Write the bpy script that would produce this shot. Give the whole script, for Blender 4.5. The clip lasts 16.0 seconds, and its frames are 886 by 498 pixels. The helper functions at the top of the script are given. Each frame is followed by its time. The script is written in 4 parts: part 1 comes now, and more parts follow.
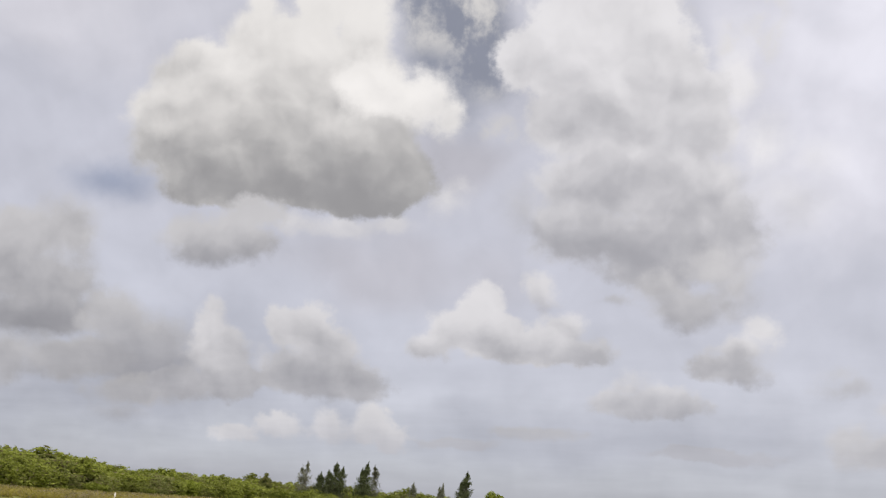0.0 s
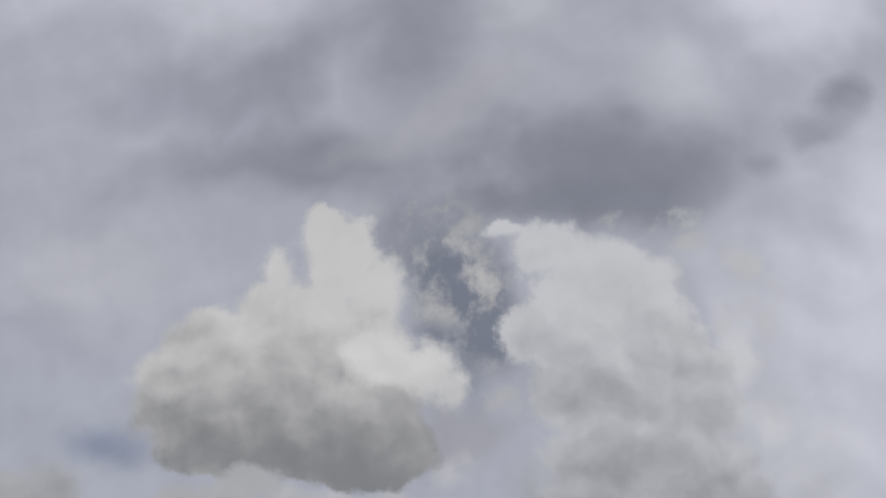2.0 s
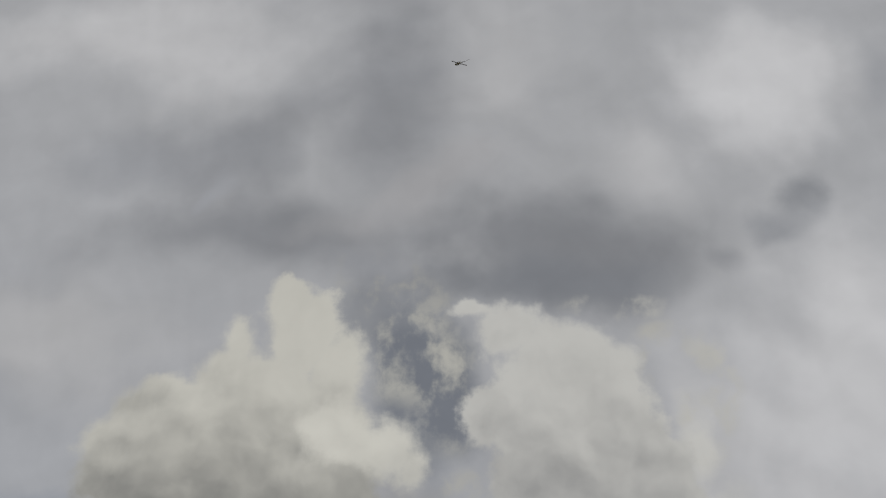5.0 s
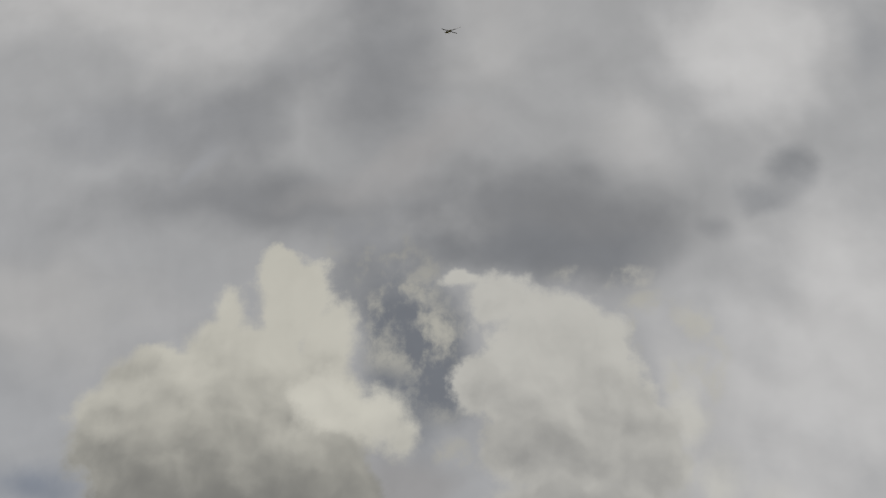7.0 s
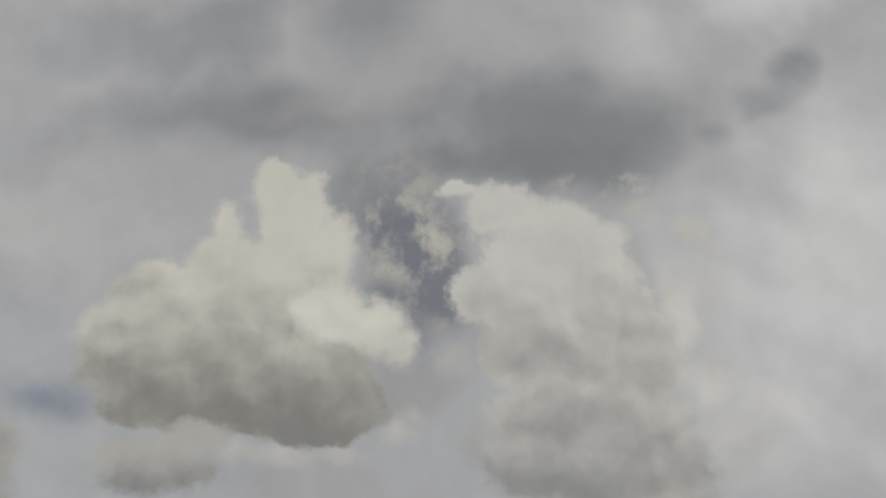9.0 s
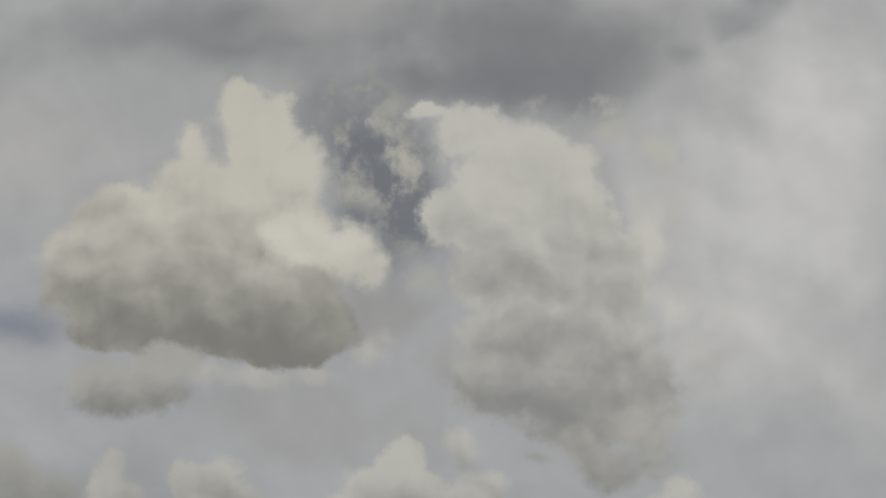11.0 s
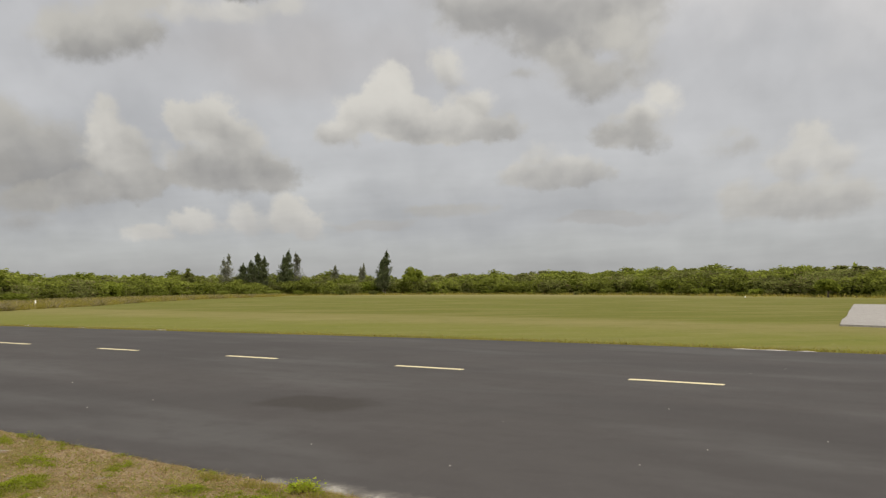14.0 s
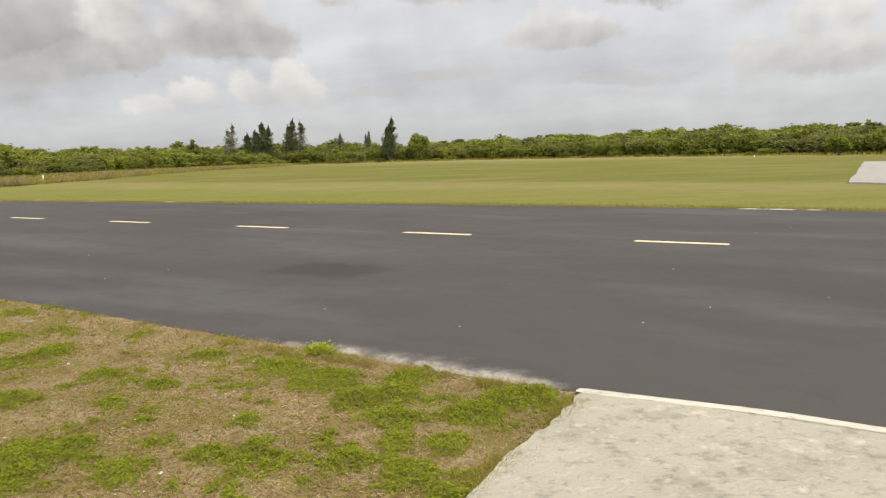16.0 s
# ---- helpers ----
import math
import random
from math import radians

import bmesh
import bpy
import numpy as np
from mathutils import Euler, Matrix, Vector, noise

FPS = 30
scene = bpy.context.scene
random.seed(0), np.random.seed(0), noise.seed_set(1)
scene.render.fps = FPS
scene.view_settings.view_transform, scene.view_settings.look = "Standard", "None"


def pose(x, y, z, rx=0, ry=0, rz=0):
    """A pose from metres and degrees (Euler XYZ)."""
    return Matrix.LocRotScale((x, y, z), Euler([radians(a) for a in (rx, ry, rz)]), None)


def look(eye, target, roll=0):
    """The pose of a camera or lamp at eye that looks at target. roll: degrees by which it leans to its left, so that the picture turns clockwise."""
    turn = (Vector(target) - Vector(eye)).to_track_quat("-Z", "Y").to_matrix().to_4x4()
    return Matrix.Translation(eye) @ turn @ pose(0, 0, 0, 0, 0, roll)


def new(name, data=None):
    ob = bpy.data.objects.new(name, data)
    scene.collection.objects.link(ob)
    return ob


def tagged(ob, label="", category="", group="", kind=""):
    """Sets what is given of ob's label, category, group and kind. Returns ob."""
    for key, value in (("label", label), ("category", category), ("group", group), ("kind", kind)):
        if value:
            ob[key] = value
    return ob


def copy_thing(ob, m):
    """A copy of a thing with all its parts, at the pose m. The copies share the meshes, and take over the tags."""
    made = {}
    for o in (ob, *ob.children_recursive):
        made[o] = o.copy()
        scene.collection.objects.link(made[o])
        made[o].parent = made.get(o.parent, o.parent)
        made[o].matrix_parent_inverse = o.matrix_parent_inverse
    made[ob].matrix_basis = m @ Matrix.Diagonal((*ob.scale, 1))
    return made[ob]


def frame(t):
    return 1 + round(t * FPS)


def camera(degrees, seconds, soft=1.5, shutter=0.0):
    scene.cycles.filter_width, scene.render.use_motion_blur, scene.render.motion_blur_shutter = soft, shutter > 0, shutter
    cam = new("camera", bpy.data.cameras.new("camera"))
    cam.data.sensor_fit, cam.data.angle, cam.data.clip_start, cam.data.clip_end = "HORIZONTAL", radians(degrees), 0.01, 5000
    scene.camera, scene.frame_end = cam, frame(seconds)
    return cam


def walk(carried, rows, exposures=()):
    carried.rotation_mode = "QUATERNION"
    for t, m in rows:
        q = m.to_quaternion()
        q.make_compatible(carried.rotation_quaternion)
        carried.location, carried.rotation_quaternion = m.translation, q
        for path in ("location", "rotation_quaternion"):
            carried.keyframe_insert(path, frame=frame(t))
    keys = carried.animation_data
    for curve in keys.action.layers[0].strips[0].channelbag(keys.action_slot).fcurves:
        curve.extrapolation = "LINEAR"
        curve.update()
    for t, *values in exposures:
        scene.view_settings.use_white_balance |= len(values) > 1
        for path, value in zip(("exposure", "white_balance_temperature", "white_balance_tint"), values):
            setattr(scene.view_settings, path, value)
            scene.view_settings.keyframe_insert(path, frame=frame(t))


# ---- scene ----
# ---- the camera and its way: it stands on the concrete pad and tilts up and down again ----
cam = camera(60.66, 16.0, soft=1.3)
walk(cam, [
    (0, pose(0, 0, 1.7, 108.96, 0, 4.79) @ pose(0, 0, 0, 0, 0, 5.02)),
    (0.5, pose(0, 0, 1.7, 114.51, 0, 5.38) @ pose(0, 0, 0, 0, 0, 3.97)),
    (1, pose(0, 0, 1.7, 120.02, 0, 7.72) @ pose(0, 0, 0, 0, 0, 4.83)),
    (1.5, pose(0, 0, 1.7, 123.66, 0, 8.18) @ pose(0, 0, 0, 0, 0, 6.15)),
    (2, pose(0, 0, 1.7, 129.07, 0, 7.71) @ pose(0, 0, 0, 0, 0, 7.78)),
    (2.5, pose(0, 0, 1.7, 132.10, 0, 7.12) @ pose(0, 0, 0, 0, 0, 7.97)),
    (3, pose(0, 0, 1.7, 133.25, 0, 6.78) @ pose(0, 0, 0, 0, 0, 7.25)),
    (3.5, pose(0, 0, 1.7, 135.29, 0, 6.74) @ pose(0, 0, 0, 0, 0, 8.00)),
    (6, pose(0, 0, 1.7, 134.94, 0, 5.36) @ pose(0, 0, 0, 0, 0, 9.42)),
    (6.5, pose(0, 0, 1.7, 133.91, 0, 4.63) @ pose(0, 0, 0, 0, 0, 8.69)),
    (7, pose(0, 0, 1.7, 133.09, 0, 4.12) @ pose(0, 0, 0, 0, 0, 8.12)),
    (7.5, pose(0, 0, 1.7, 131.85, 0, 3.84) @ pose(0, 0, 0, 0, 0, 7.52)),
    (8, pose(0, 0, 1.7, 129.36, 0, 3.19) @ pose(0, 0, 0, 0, 0, 6.74)),
    (8.5, pose(0, 0, 1.7, 127.71, 0, 2.68) @ pose(0, 0, 0, 0, 0, 6.40)),
    (9, pose(0, 0, 1.7, 126.44, 0, 2.74) @ pose(0, 0, 0, 0, 0, 6.20)),
    (11.5, pose(0, 0, 1.7, 117.40, 0, -1.67) @ pose(0, 0, 0, 0, 0, 3.33)),
    (12, pose(0, 0, 1.7, 112.72, 0, -2.02) @ pose(0, 0, 0, 0, 0, 2.44)),
    (12.5, pose(0, 0, 1.7, 107.47, 0, -2.16) @ pose(0, 0, 0, 0, 0, 2.71)),
    (13, pose(0, 0, 1.7, 100.30, 0, -2.25) @ pose(0, 0, 0, 0, 0, 2.09)),
    (13.5, pose(0, 0, 1.7, 95.49, 0, -2.64) @ pose(0, 0, 0, 0, 0, 0.66)),
    (14, pose(0, 0, 1.7, 92.89, 0, -2.70) @ pose(0, 0, 0, 0, 0, -0.31)),
    (14.5, pose(0, 0, 1.7, 89.07, 0, -2.28) @ pose(0, 0, 0, 0, 0, -0.12)),
    (15, pose(0, 0, 1.7, 86.16, 0, -2.52) @ pose(0, 0, 0, 0, 0, -0.80)),
    (15.5, pose(0, 0, 1.7, 84.71, 0, -2.78) @ pose(0, 0, 0, 0, 0, -0.46)),
    (16, pose(0, 0, 1.7, 82.81, 0, -2.02) @ pose(0, 0, 0, 0, 0, -1.54)),
], exposures=[
    (0.0, 0.68, 6350, 15), (0.5, 0.48, 6250, 15), (1.0, 0.30, 6200, 15), (1.5, 0.25, 6150, 15), (2.0, 0.15, 6150, 14), (3.5, -0.01, 6300, 11), (6.0, 0.0, 6750, 8), (9.0, 0.01, 6800, 8),
    (11.5, -0.03, 6850, 7), (12.5, -0.05, 6850, 7), (13.0, 0.06, 6900, 9), (13.5, 0.32, 6850, 9), (14.0, 0.50, 6850, 9), (14.5, 0.66, 6850, 10), (15.0, 0.74, 6850, 10), (16.0, 0.95, 6800, 10)])

# ---- sky: a clear-sky base, a high veil of cloud over it and banks of cumulus, and a veiled sun ----
SUN_EL, SUN_AZ = 48.0, 155.0
world = bpy.data.worlds.new("cloudy_sky")
scene.world = world
world.use_nodes = True
WT = world.node_tree
WT.nodes.clear()


def wnode(kind, **props):
    n = WT.nodes.new(kind)
    for key, value in props.items():
        if key == "operation":
            n.operation = value
        elif key == "data_type":
            n.data_type = value
        elif key == "interpolation_type":
            n.interpolation_type = value
    return n


def wlink(a, b):
    WT.links.new(a, b)


def wmath(op, a, b=None, c=None):
    n = wnode("ShaderNodeMath", operation=op)
    for i, v in enumerate((a, b, c)):
        if v is None:
            continue
        if isinstance(v, (int, float)):
            n.inputs[i].default_value = v
        else:
            wlink(v, n.inputs[i])
    return n.outputs[0]


def wvec(op, a, b=None, c=None):
    n = wnode("ShaderNodeVectorMath", operation=op)
    for i, v in enumerate((a, b, c)):
        if v is None:
            continue
        if isinstance(v, tuple):
            n.inputs[i].default_value = v
        else:
            wlink(v, n.inputs[i])
    return n.outputs["Value"] if op in ("DOT_PRODUCT", "LENGTH") else n.outputs["Vector"]


def wscale(a, s):
    n = wnode("ShaderNodeVectorMath", operation="SCALE")
    wlink(a, n.inputs[0])
    if isinstance(s, (int, float)):
        n.inputs["Scale"].default_value = s
    else:
        wlink(s, n.inputs["Scale"])
    return n.outputs["Vector"]


def wnoise(vec, scale, detail, rough=0.55):
    n = wnode("ShaderNodeTexNoise")
    n.inputs["Scale"].default_value, n.inputs["Detail"].default_value, n.inputs["Roughness"].default_value = scale, detail, rough
    wlink(vec, n.inputs["Vector"])
    return n


def wmix(fac, a, b):
    n = wnode("ShaderNodeMix", data_type="RGBA")
    for sock, v in ((n.inputs[0], fac), (n.inputs[6], a), (n.inputs[7], b)):
        if isinstance(v, (int, float)):
            sock.default_value = v
        elif isinstance(v, tuple):
            sock.default_value = (*v, 1.0)
        else:
            wlink(v, sock)
    return n.outputs[2]


def wrange(value, lo, hi, top=1.0, bottom=0.0):
    n = wnode("ShaderNodeMapRange", interpolation_type="SMOOTHSTEP")
    n.inputs["From Min"].default_value, n.inputs["From Max"].default_value = lo, hi
    n.inputs["To Min"].default_value, n.inputs["To Max"].default_value = bottom, top
    wlink(value, n.inputs["Value"])
    return n.outputs[0]


# the sky is laid out on a plane square to the axis 27.5 degrees up, where the clouds stand
axis = (Euler((radians(117.5), 0, radians(-2))).to_matrix() @ Euler((0, 0, radians(3.0))).to_matrix())
direction = wnode("ShaderNodeTexCoord").outputs["Generated"]
ahead = wvec("DOT_PRODUCT", direction, tuple(-axis.col[2]))
across = wvec("DOT_PRODUCT", direction, tuple(axis.col[0]))
upward = wvec("DOT_PRODUCT", direction, tuple(axis.col[1]))
safe = wmath("MAXIMUM", ahead, 0.12)
plane = wnode("ShaderNodeCombineXYZ")
wlink(wmath("DIVIDE", across, safe), plane.inputs[0])
wlink(wmath("DIVIDE", upward, safe), plane.inputs[1])
flat = plane.outputs[0]
coarse = wnoise(flat, 5.0, 2.0, 0.5)
fine = wnoise(flat, 19.0, 5.0, 0.58)
centred = wvec("SUBTRACT", coarse.outputs["Color"], (0.5, 0.5, 0.5))
ruffled = wvec("SUBTRACT", fine.outputs["Color"], (0.5, 0.5, 0.5))
bend = wvec("ADD", wscale(centred, 0.050), wscale(ruffled, 0.028))
spot = wvec("MULTIPLY", wvec("ADD", flat, bend), (1.0, 1.0, 0.0))
gentle = wvec("MULTIPLY", wvec("ADD", flat, wvec("ADD", wscale(centred, 0.16), wscale(bend, 0.3))), (1.0, 1.0, 0.0))
fray = wnoise(flat, 26.0, 6.0, 0.60)
torn = wmath("MULTIPLY", wmath("SUBTRACT", fray.outputs[0], 0.5), 0.055)
swell = wnoise(spot, 11.0, 3.5, 0.5)
lit = wnoise(wvec("ADD", spot, (0.012, 0.024, 0.0)), 11.0, 3.5, 0.5)
bump = wmath("SUBTRACT", swell.outputs[0], lit.outputs[0])
billow = wmath("ADD", wmath("MULTIPLY", bump, 0.85), wmath("MULTIPLY", wmath("SUBTRACT", wnoise(spot, 5.5, 2.5, 0.45).outputs[0], 0.5), 0.60))
# a rim is crisp in some places and melts into the haze in others
melt = wrange(wnoise(flat, 4.2, 2.0, 0.5).outputs[0], 0.38, 0.62, 1.25, 0.6)
level = wnode("ShaderNodeSeparateXYZ")
wlink(spot, level.inputs[0])
tall = level.outputs[1]
loose = wmath("MULTIPLY", wmath("SUBTRACT", wnoise(flat, 6.0, 4.0, 0.5).outputs[0], 0.5), 1.3)

clear = wnode("ShaderNodeTexSky")
clear.sky_type, clear.sun_disc = "NISHITA", False
clear.sun_elevation, clear.sun_rotation = radians(SUN_EL), radians(SUN_AZ)
clear_sky = wscale(clear.outputs[0], 0.08)
height = wnode("ShaderNodeSeparateXYZ")
wlink(direction, height.inputs[0])
veil = wmix(wrange(height.outputs[2], 0.0, 0.12), (0.252, 0.263, 0.290), (0.372, 0.374, 0.390))
veil = wmix(wrange(height.outputs[2], 0.45, 0.75, 0.7), veil, (0.40, 0.402, 0.415))
colour = wmix(0.88, clear_sky, veil)

W, V, L, G, S, B = (1.015, 1.0, 0.93), (0.992, 0.994, 1.035), (0.995, 0.993, 1.045), (0.90, 0.98, 1.16), (0.84, 0.98, 1.28), (0.93, 0.98, 1.10)


def puff(u, v, a, b, light, tint, soft, dense, slant=0.0):
    """A soft mass of the high veil: an ellipse round (u, v) that the noise bends, with its own light and thickness."""
    global colour
    if tint is V and light < 0.34:
        tint = (0.95, 0.982, 1.08)
    if slant:
        c, k = math.cos(radians(slant)), math.sin(radians(slant))
        turned = wnode("ShaderNodeCombineXYZ")
        wlink(wvec("DOT_PRODUCT", gentle, (c / a, k / a, 0.0)), turned.inputs[0])
        wlink(wvec("DOT_PRODUCT", gentle, (-k / b, c / b, 0.0)), turned.inputs[1])
        d = wvec("LENGTH", wvec("SUBTRACT", turned.outputs[0], ((u * c + v * k) / a, (v * c - u * k) / b, 0.0)))
    else:
        d = wvec("LENGTH", wvec("MULTIPLY_ADD", spot if tint in (S, G, B) else gentle, (1 / a, 1 / b, 0.0), (-u / a, -v / b, 0.0)))
    colour = wmix(wrange(wmath("ADD", d, loose), 1.12, 1.12 - soft, dense), colour, tuple(light * k for k in tint))


def cumulus(low, high, dark, bright, soft, dense, heaps):
    """A heap cloud: the union of several heaps with a torn rim, lit from above, dark towards its base."""
    global colour
    if low < -0.15:
        dark, bright = dark * 1.12, bright * 0.98
    union = None
    rise = wmath("ADD", wmath("MULTIPLY", wmath("SUBTRACT", tall, low), 1 / (high - low)), billow)
    shade = rise
    for u, v, a, b in sorted(heaps, key=lambda h: -h[1]):
        local = wvec("MULTIPLY_ADD", spot, (1 / a, 1 / b, 0.0), (-u / a, -v / b, 0.0))
        half = 0.5 * (a + b)
        d = wmath("MULTIPLY_ADD", wvec("LENGTH", local), half, -half)
        union = d if union is None else wmath("SMOOTH_MIN", union, d, 0.020)
        # each heap stands before the ones above it, its own head lit and its foot in shade
        if len(heaps) > 6:
            n = wnode("ShaderNodeMix", data_type="FLOAT")
            wlink(wrange(wmath("ADD", d, torn), 0.0, -0.65 * b, 0.8), n.inputs[0])
            wlink(shade, n.inputs[2]), wlink(wmath("ADD", rise, wvec("DOT_PRODUCT", local, (0.07, 0.20, 0.0))), n.inputs[3])
            shade = n.outputs[0]
    depth = wmath("ADD", union, torn)
    rim = wrange(depth, -0.05, 0.0, 0.16)
    shade = wrange(wmath("ADD", shade, rim), -0.10, 1.15)
    body = wmix(shade, tuple(dark * k for k in ((1.0, 1.0, 0.98) if low > -0.15 else (0.985, 0.993, 1.025))), tuple(bright * k for k in (W if low > -0.15 else (1.005, 1.0, 0.975))))
    colour = wmix(wrange(wmath("DIVIDE", wmath("SUBTRACT", depth, 0.006), melt), 0.0, -soft, dense), colour, body)


def wisp(u, v, a, b, light, lo, hi, dense):
    """Torn shreds of cloud: the ridges of the fine noise inside an ellipse."""
    global colour
    d = wvec("LENGTH", wvec("MULTIPLY_ADD", spot, (1 / a, 1 / b, 0.0), (-u / a, -v / b, 0.0)))
    shred = wmath("MULTIPLY", wrange(shreds, lo, hi, dense), wrange(d, 1.1, 0.55))
    colour = wmix(shred, colour, tuple(light * k for k in W))


shreds = wnoise(wvec("MULTIPLY", wvec("ADD", flat, wscale(bend, 0.6)), (1.0, 0.8, 0.0)), 18.0, 5.5, 0.58).outputs[0]

puff(-0.573, 0.669, 0.388, 0.115, 0.50, V, 1, 0.8)
puff(-0.162, 0.572, 0.111, 0.269, 0.235, V, 1, 0.8)
puff(-0.497, 0.483, 0.226, 0.075, 0.27, V, 1, 0.7)
puff(-0.325, 0.343, 0.279, 0.094, 0.215, V, 1, 0.85)
puff(0.090, 0.336, 0.255, 0.123, 0.2, V, 1, 0.9)
puff(-0.010, 0.621, 0.102, 0.126, 0.44, V, 1, 0.6)
puff(0.361, 0.604, 0.161, 0.141, 0.56, V, 1, 0.8)
puff(0.210, 0.475, 0.095, 0.106, 0.48, V, 1, 0.7)
puff(0.418, 0.414, 0.045, 0.042, 0.2, B, 0.9, 0.8)
puff(0.373, 0.372, 0.053, 0.033, 0.22, B, 0.9, 0.7)
puff(0.302, 0.329, 0.052, 0.028, 0.25, V, 1, 0.7)
puff(-0.320, 0.530, 0.25, 0.080, 0.225, V, 1, 0.6, 44)
puff(-0.130, 0.410, 0.20, 0.045, 0.345, L, 1, 0.85, 24)
puff(0.528, 0.605, 0.055, 0.094, 0.3, V, 1, 0.6)
puff(-0.647, 0.202, 0.238, 0.098, 0.42, V, 1, 0.85)
puff(-0.417, 0.411, 0.015, 0.040, 0.33, V, 1, 0.6)
puff(-0.207, 0.296, 0.088, 0.049, 0.29, V, 1, 0.6)
puff(0.051, 0.283, 0.230, 0.050, 0.195, B, 1, 0.85)
puff(-0.170, 0.225, 0.085, 0.071, 0.2, B, 1, 0.7)
puff(0.453, 0.179, 0.252, 0.253, 0.55, V, 1, 0.8)
puff(0.476, -0.089, 0.252, 0.134, 0.48, V, 1, 0.75)
puff(0.267, 0.015, 0.149, 0.164, 0.48, V, 1, 0.6)
puff(-0.102, 0.126, 0.078, 0.131, 0.175, G, 0.6, 0.95)
puff(-0.585, -0.040, 0.085, 0.042, 0.20, S, 1, 0.75)
puff(-0.098, -0.023, 0.120, 0.060, 0.31, L, 1, 0.85)
puff(-0.202, -0.158, 0.224, 0.060, 0.33, L, 1, 0.7)
puff(-0.560, -0.330, 0.40, 0.13, 0.245, B, 1, 0.7)
puff(0.100, -0.405, 0.60, 0.06, 0.27, B, 1, 0.5)
cumulus(-0.151, -0.087, 0.31, 0.44, 0.05, 0.85, ((-0.329, -0.108, 0.034, 0.019), (-0.262, -0.111, 0.060, 0.016), (-0.195, -0.106, 0.045, 0.015), (-0.113, -0.079, 0.037, 0.027), (-0.096, -0.061, 0.027, 0.016),))
cumulus(-0.209, -0.023, 0.21, 0.38, 0.08, 1, ((-0.008, -0.090, 0.045, 0.052), (0.044, -0.090, 0.067, 0.060), (0.097, -0.135, 0.060, 0.045), (0.134, -0.172, 0.052, 0.030),))
cumulus(-0.208, 0.030, 0.3, 0.52, 0.07, 0.95, ((0.252, 0.075, 0.037, 0.075), (0.297, -0.015, 0.052, 0.052), (0.353, -0.037, 0.049, 0.037), (0.275, -0.089, 0.067, 0.052), (0.331, -0.089, 0.057, 0.060), (0.253, -0.141, 0.067, 0.052),))
wisp(0.150, 0.252, 0.075, 0.022, 0.45, 0.42, 0.66, 0.7)
wisp(-0.120, 0.180, 0.080, 0.075, 0.42, 0.44, 0.66, 0.8)
wisp(-0.060, 0.125, 0.060, 0.080, 0.42, 0.45, 0.66, 0.75)
wisp(-0.030, 0.020, 0.050, 0.022, 0.38, 0.48, 0.66, 0.6)
wisp(-0.130, 0.250, 0.090, 0.040, 0.36, 0.46, 0.68, 0.6)
wisp(0.267, 0.134, 0.045, 0.089, 0.44, 0.44, 0.66, 0.7)
wisp(-0.173, 0.283, 0.082, 0.045, 0.32, 0.44, 0.66, 0.5)
wisp(0.207, 0.194, 0.045, 0.045, 0.4, 0.44, 0.66, 0.7)
cumulus(-0.200, 0.170, 0.215, 0.485, 0.026, 1, ((-0.039, 0.240, 0.037, 0.013), (0.017, 0.214, 0.054, 0.045), (0.084, 0.184, 0.075, 0.052), (-0.020, 0.104, 0.040, 0.036), (0.059, 0.111, 0.089, 0.082), (0.140, 0.138, 0.060, 0.075), (0.156, 0.037, 0.089, 0.097), (0.066, 0.029, 0.082, 0.067), (0.212, 0.007, 0.048, 0.055), (0.201, -0.075, 0.086, 0.067), (0.104, -0.053, 0.104, 0.052), (0.067, -0.120, 0.082, 0.052), (0.156, -0.142, 0.089, 0.060), (0.238, -0.127, 0.071, 0.060),))
cumulus(-0.261, -0.149, 0.2, 0.38, 0.045, 0.95, ((0.164, -0.194, 0.040, 0.033), (0.201, -0.220, 0.064, 0.034), (0.246, -0.216, 0.049, 0.034), (0.268, -0.186, 0.037, 0.042), (0.231, -0.156, 0.052, 0.037),))
cumulus(-0.085, 0.165, 0.205, 0.475, 0.024, 1, ((-0.450, 0.069, 0.097, 0.045), (-0.297, 0.238, 0.033, 0.043), (-0.263, 0.197, 0.055, 0.070), (-0.214, 0.148, 0.045, 0.070), (-0.189, 0.169, 0.018, 0.033), (-0.354, 0.187, 0.030, 0.040), (-0.330, 0.110, 0.117, 0.079), (-0.431, 0.103, 0.102, 0.046), (-0.502, 0.058, 0.063, 0.040), (-0.225, 0.058, 0.091, 0.082), (-0.345, -0.002, 0.196, 0.070), (-0.510, 0.013, 0.057, 0.042), (-0.255, -0.039, 0.129, 0.060), (-0.404, -0.039, 0.117, 0.042),))
cumulus(-0.061, 0.081, 0.3, 0.53, 0.028, 0.95, ((-0.132, 0.055, 0.048, 0.043), (-0.107, 0.035, 0.025, 0.037), (-0.173, 0.066, 0.060, 0.040), (-0.218, 0.081, 0.052, 0.048),))
cumulus(-0.167, -0.095, 0.18, 0.37, 0.035, 0.95, ((-0.479, -0.113, 0.053, 0.031), (-0.427, -0.114, 0.063, 0.037), (-0.395, -0.133, 0.049, 0.034), (-0.442, -0.137, 0.078, 0.030), (-0.382, -0.092, 0.045, 0.030),))
cumulus(-0.281, -0.073, 0.165, 0.35, 0.05, 0.95, ((-0.737, -0.122, 0.131, 0.049), (-0.667, -0.115, 0.069, 0.057), (-0.735, -0.180, 0.132, 0.050), (-0.724, -0.230, 0.124, 0.042), (-0.858, -0.162, 0.126, 0.101),))
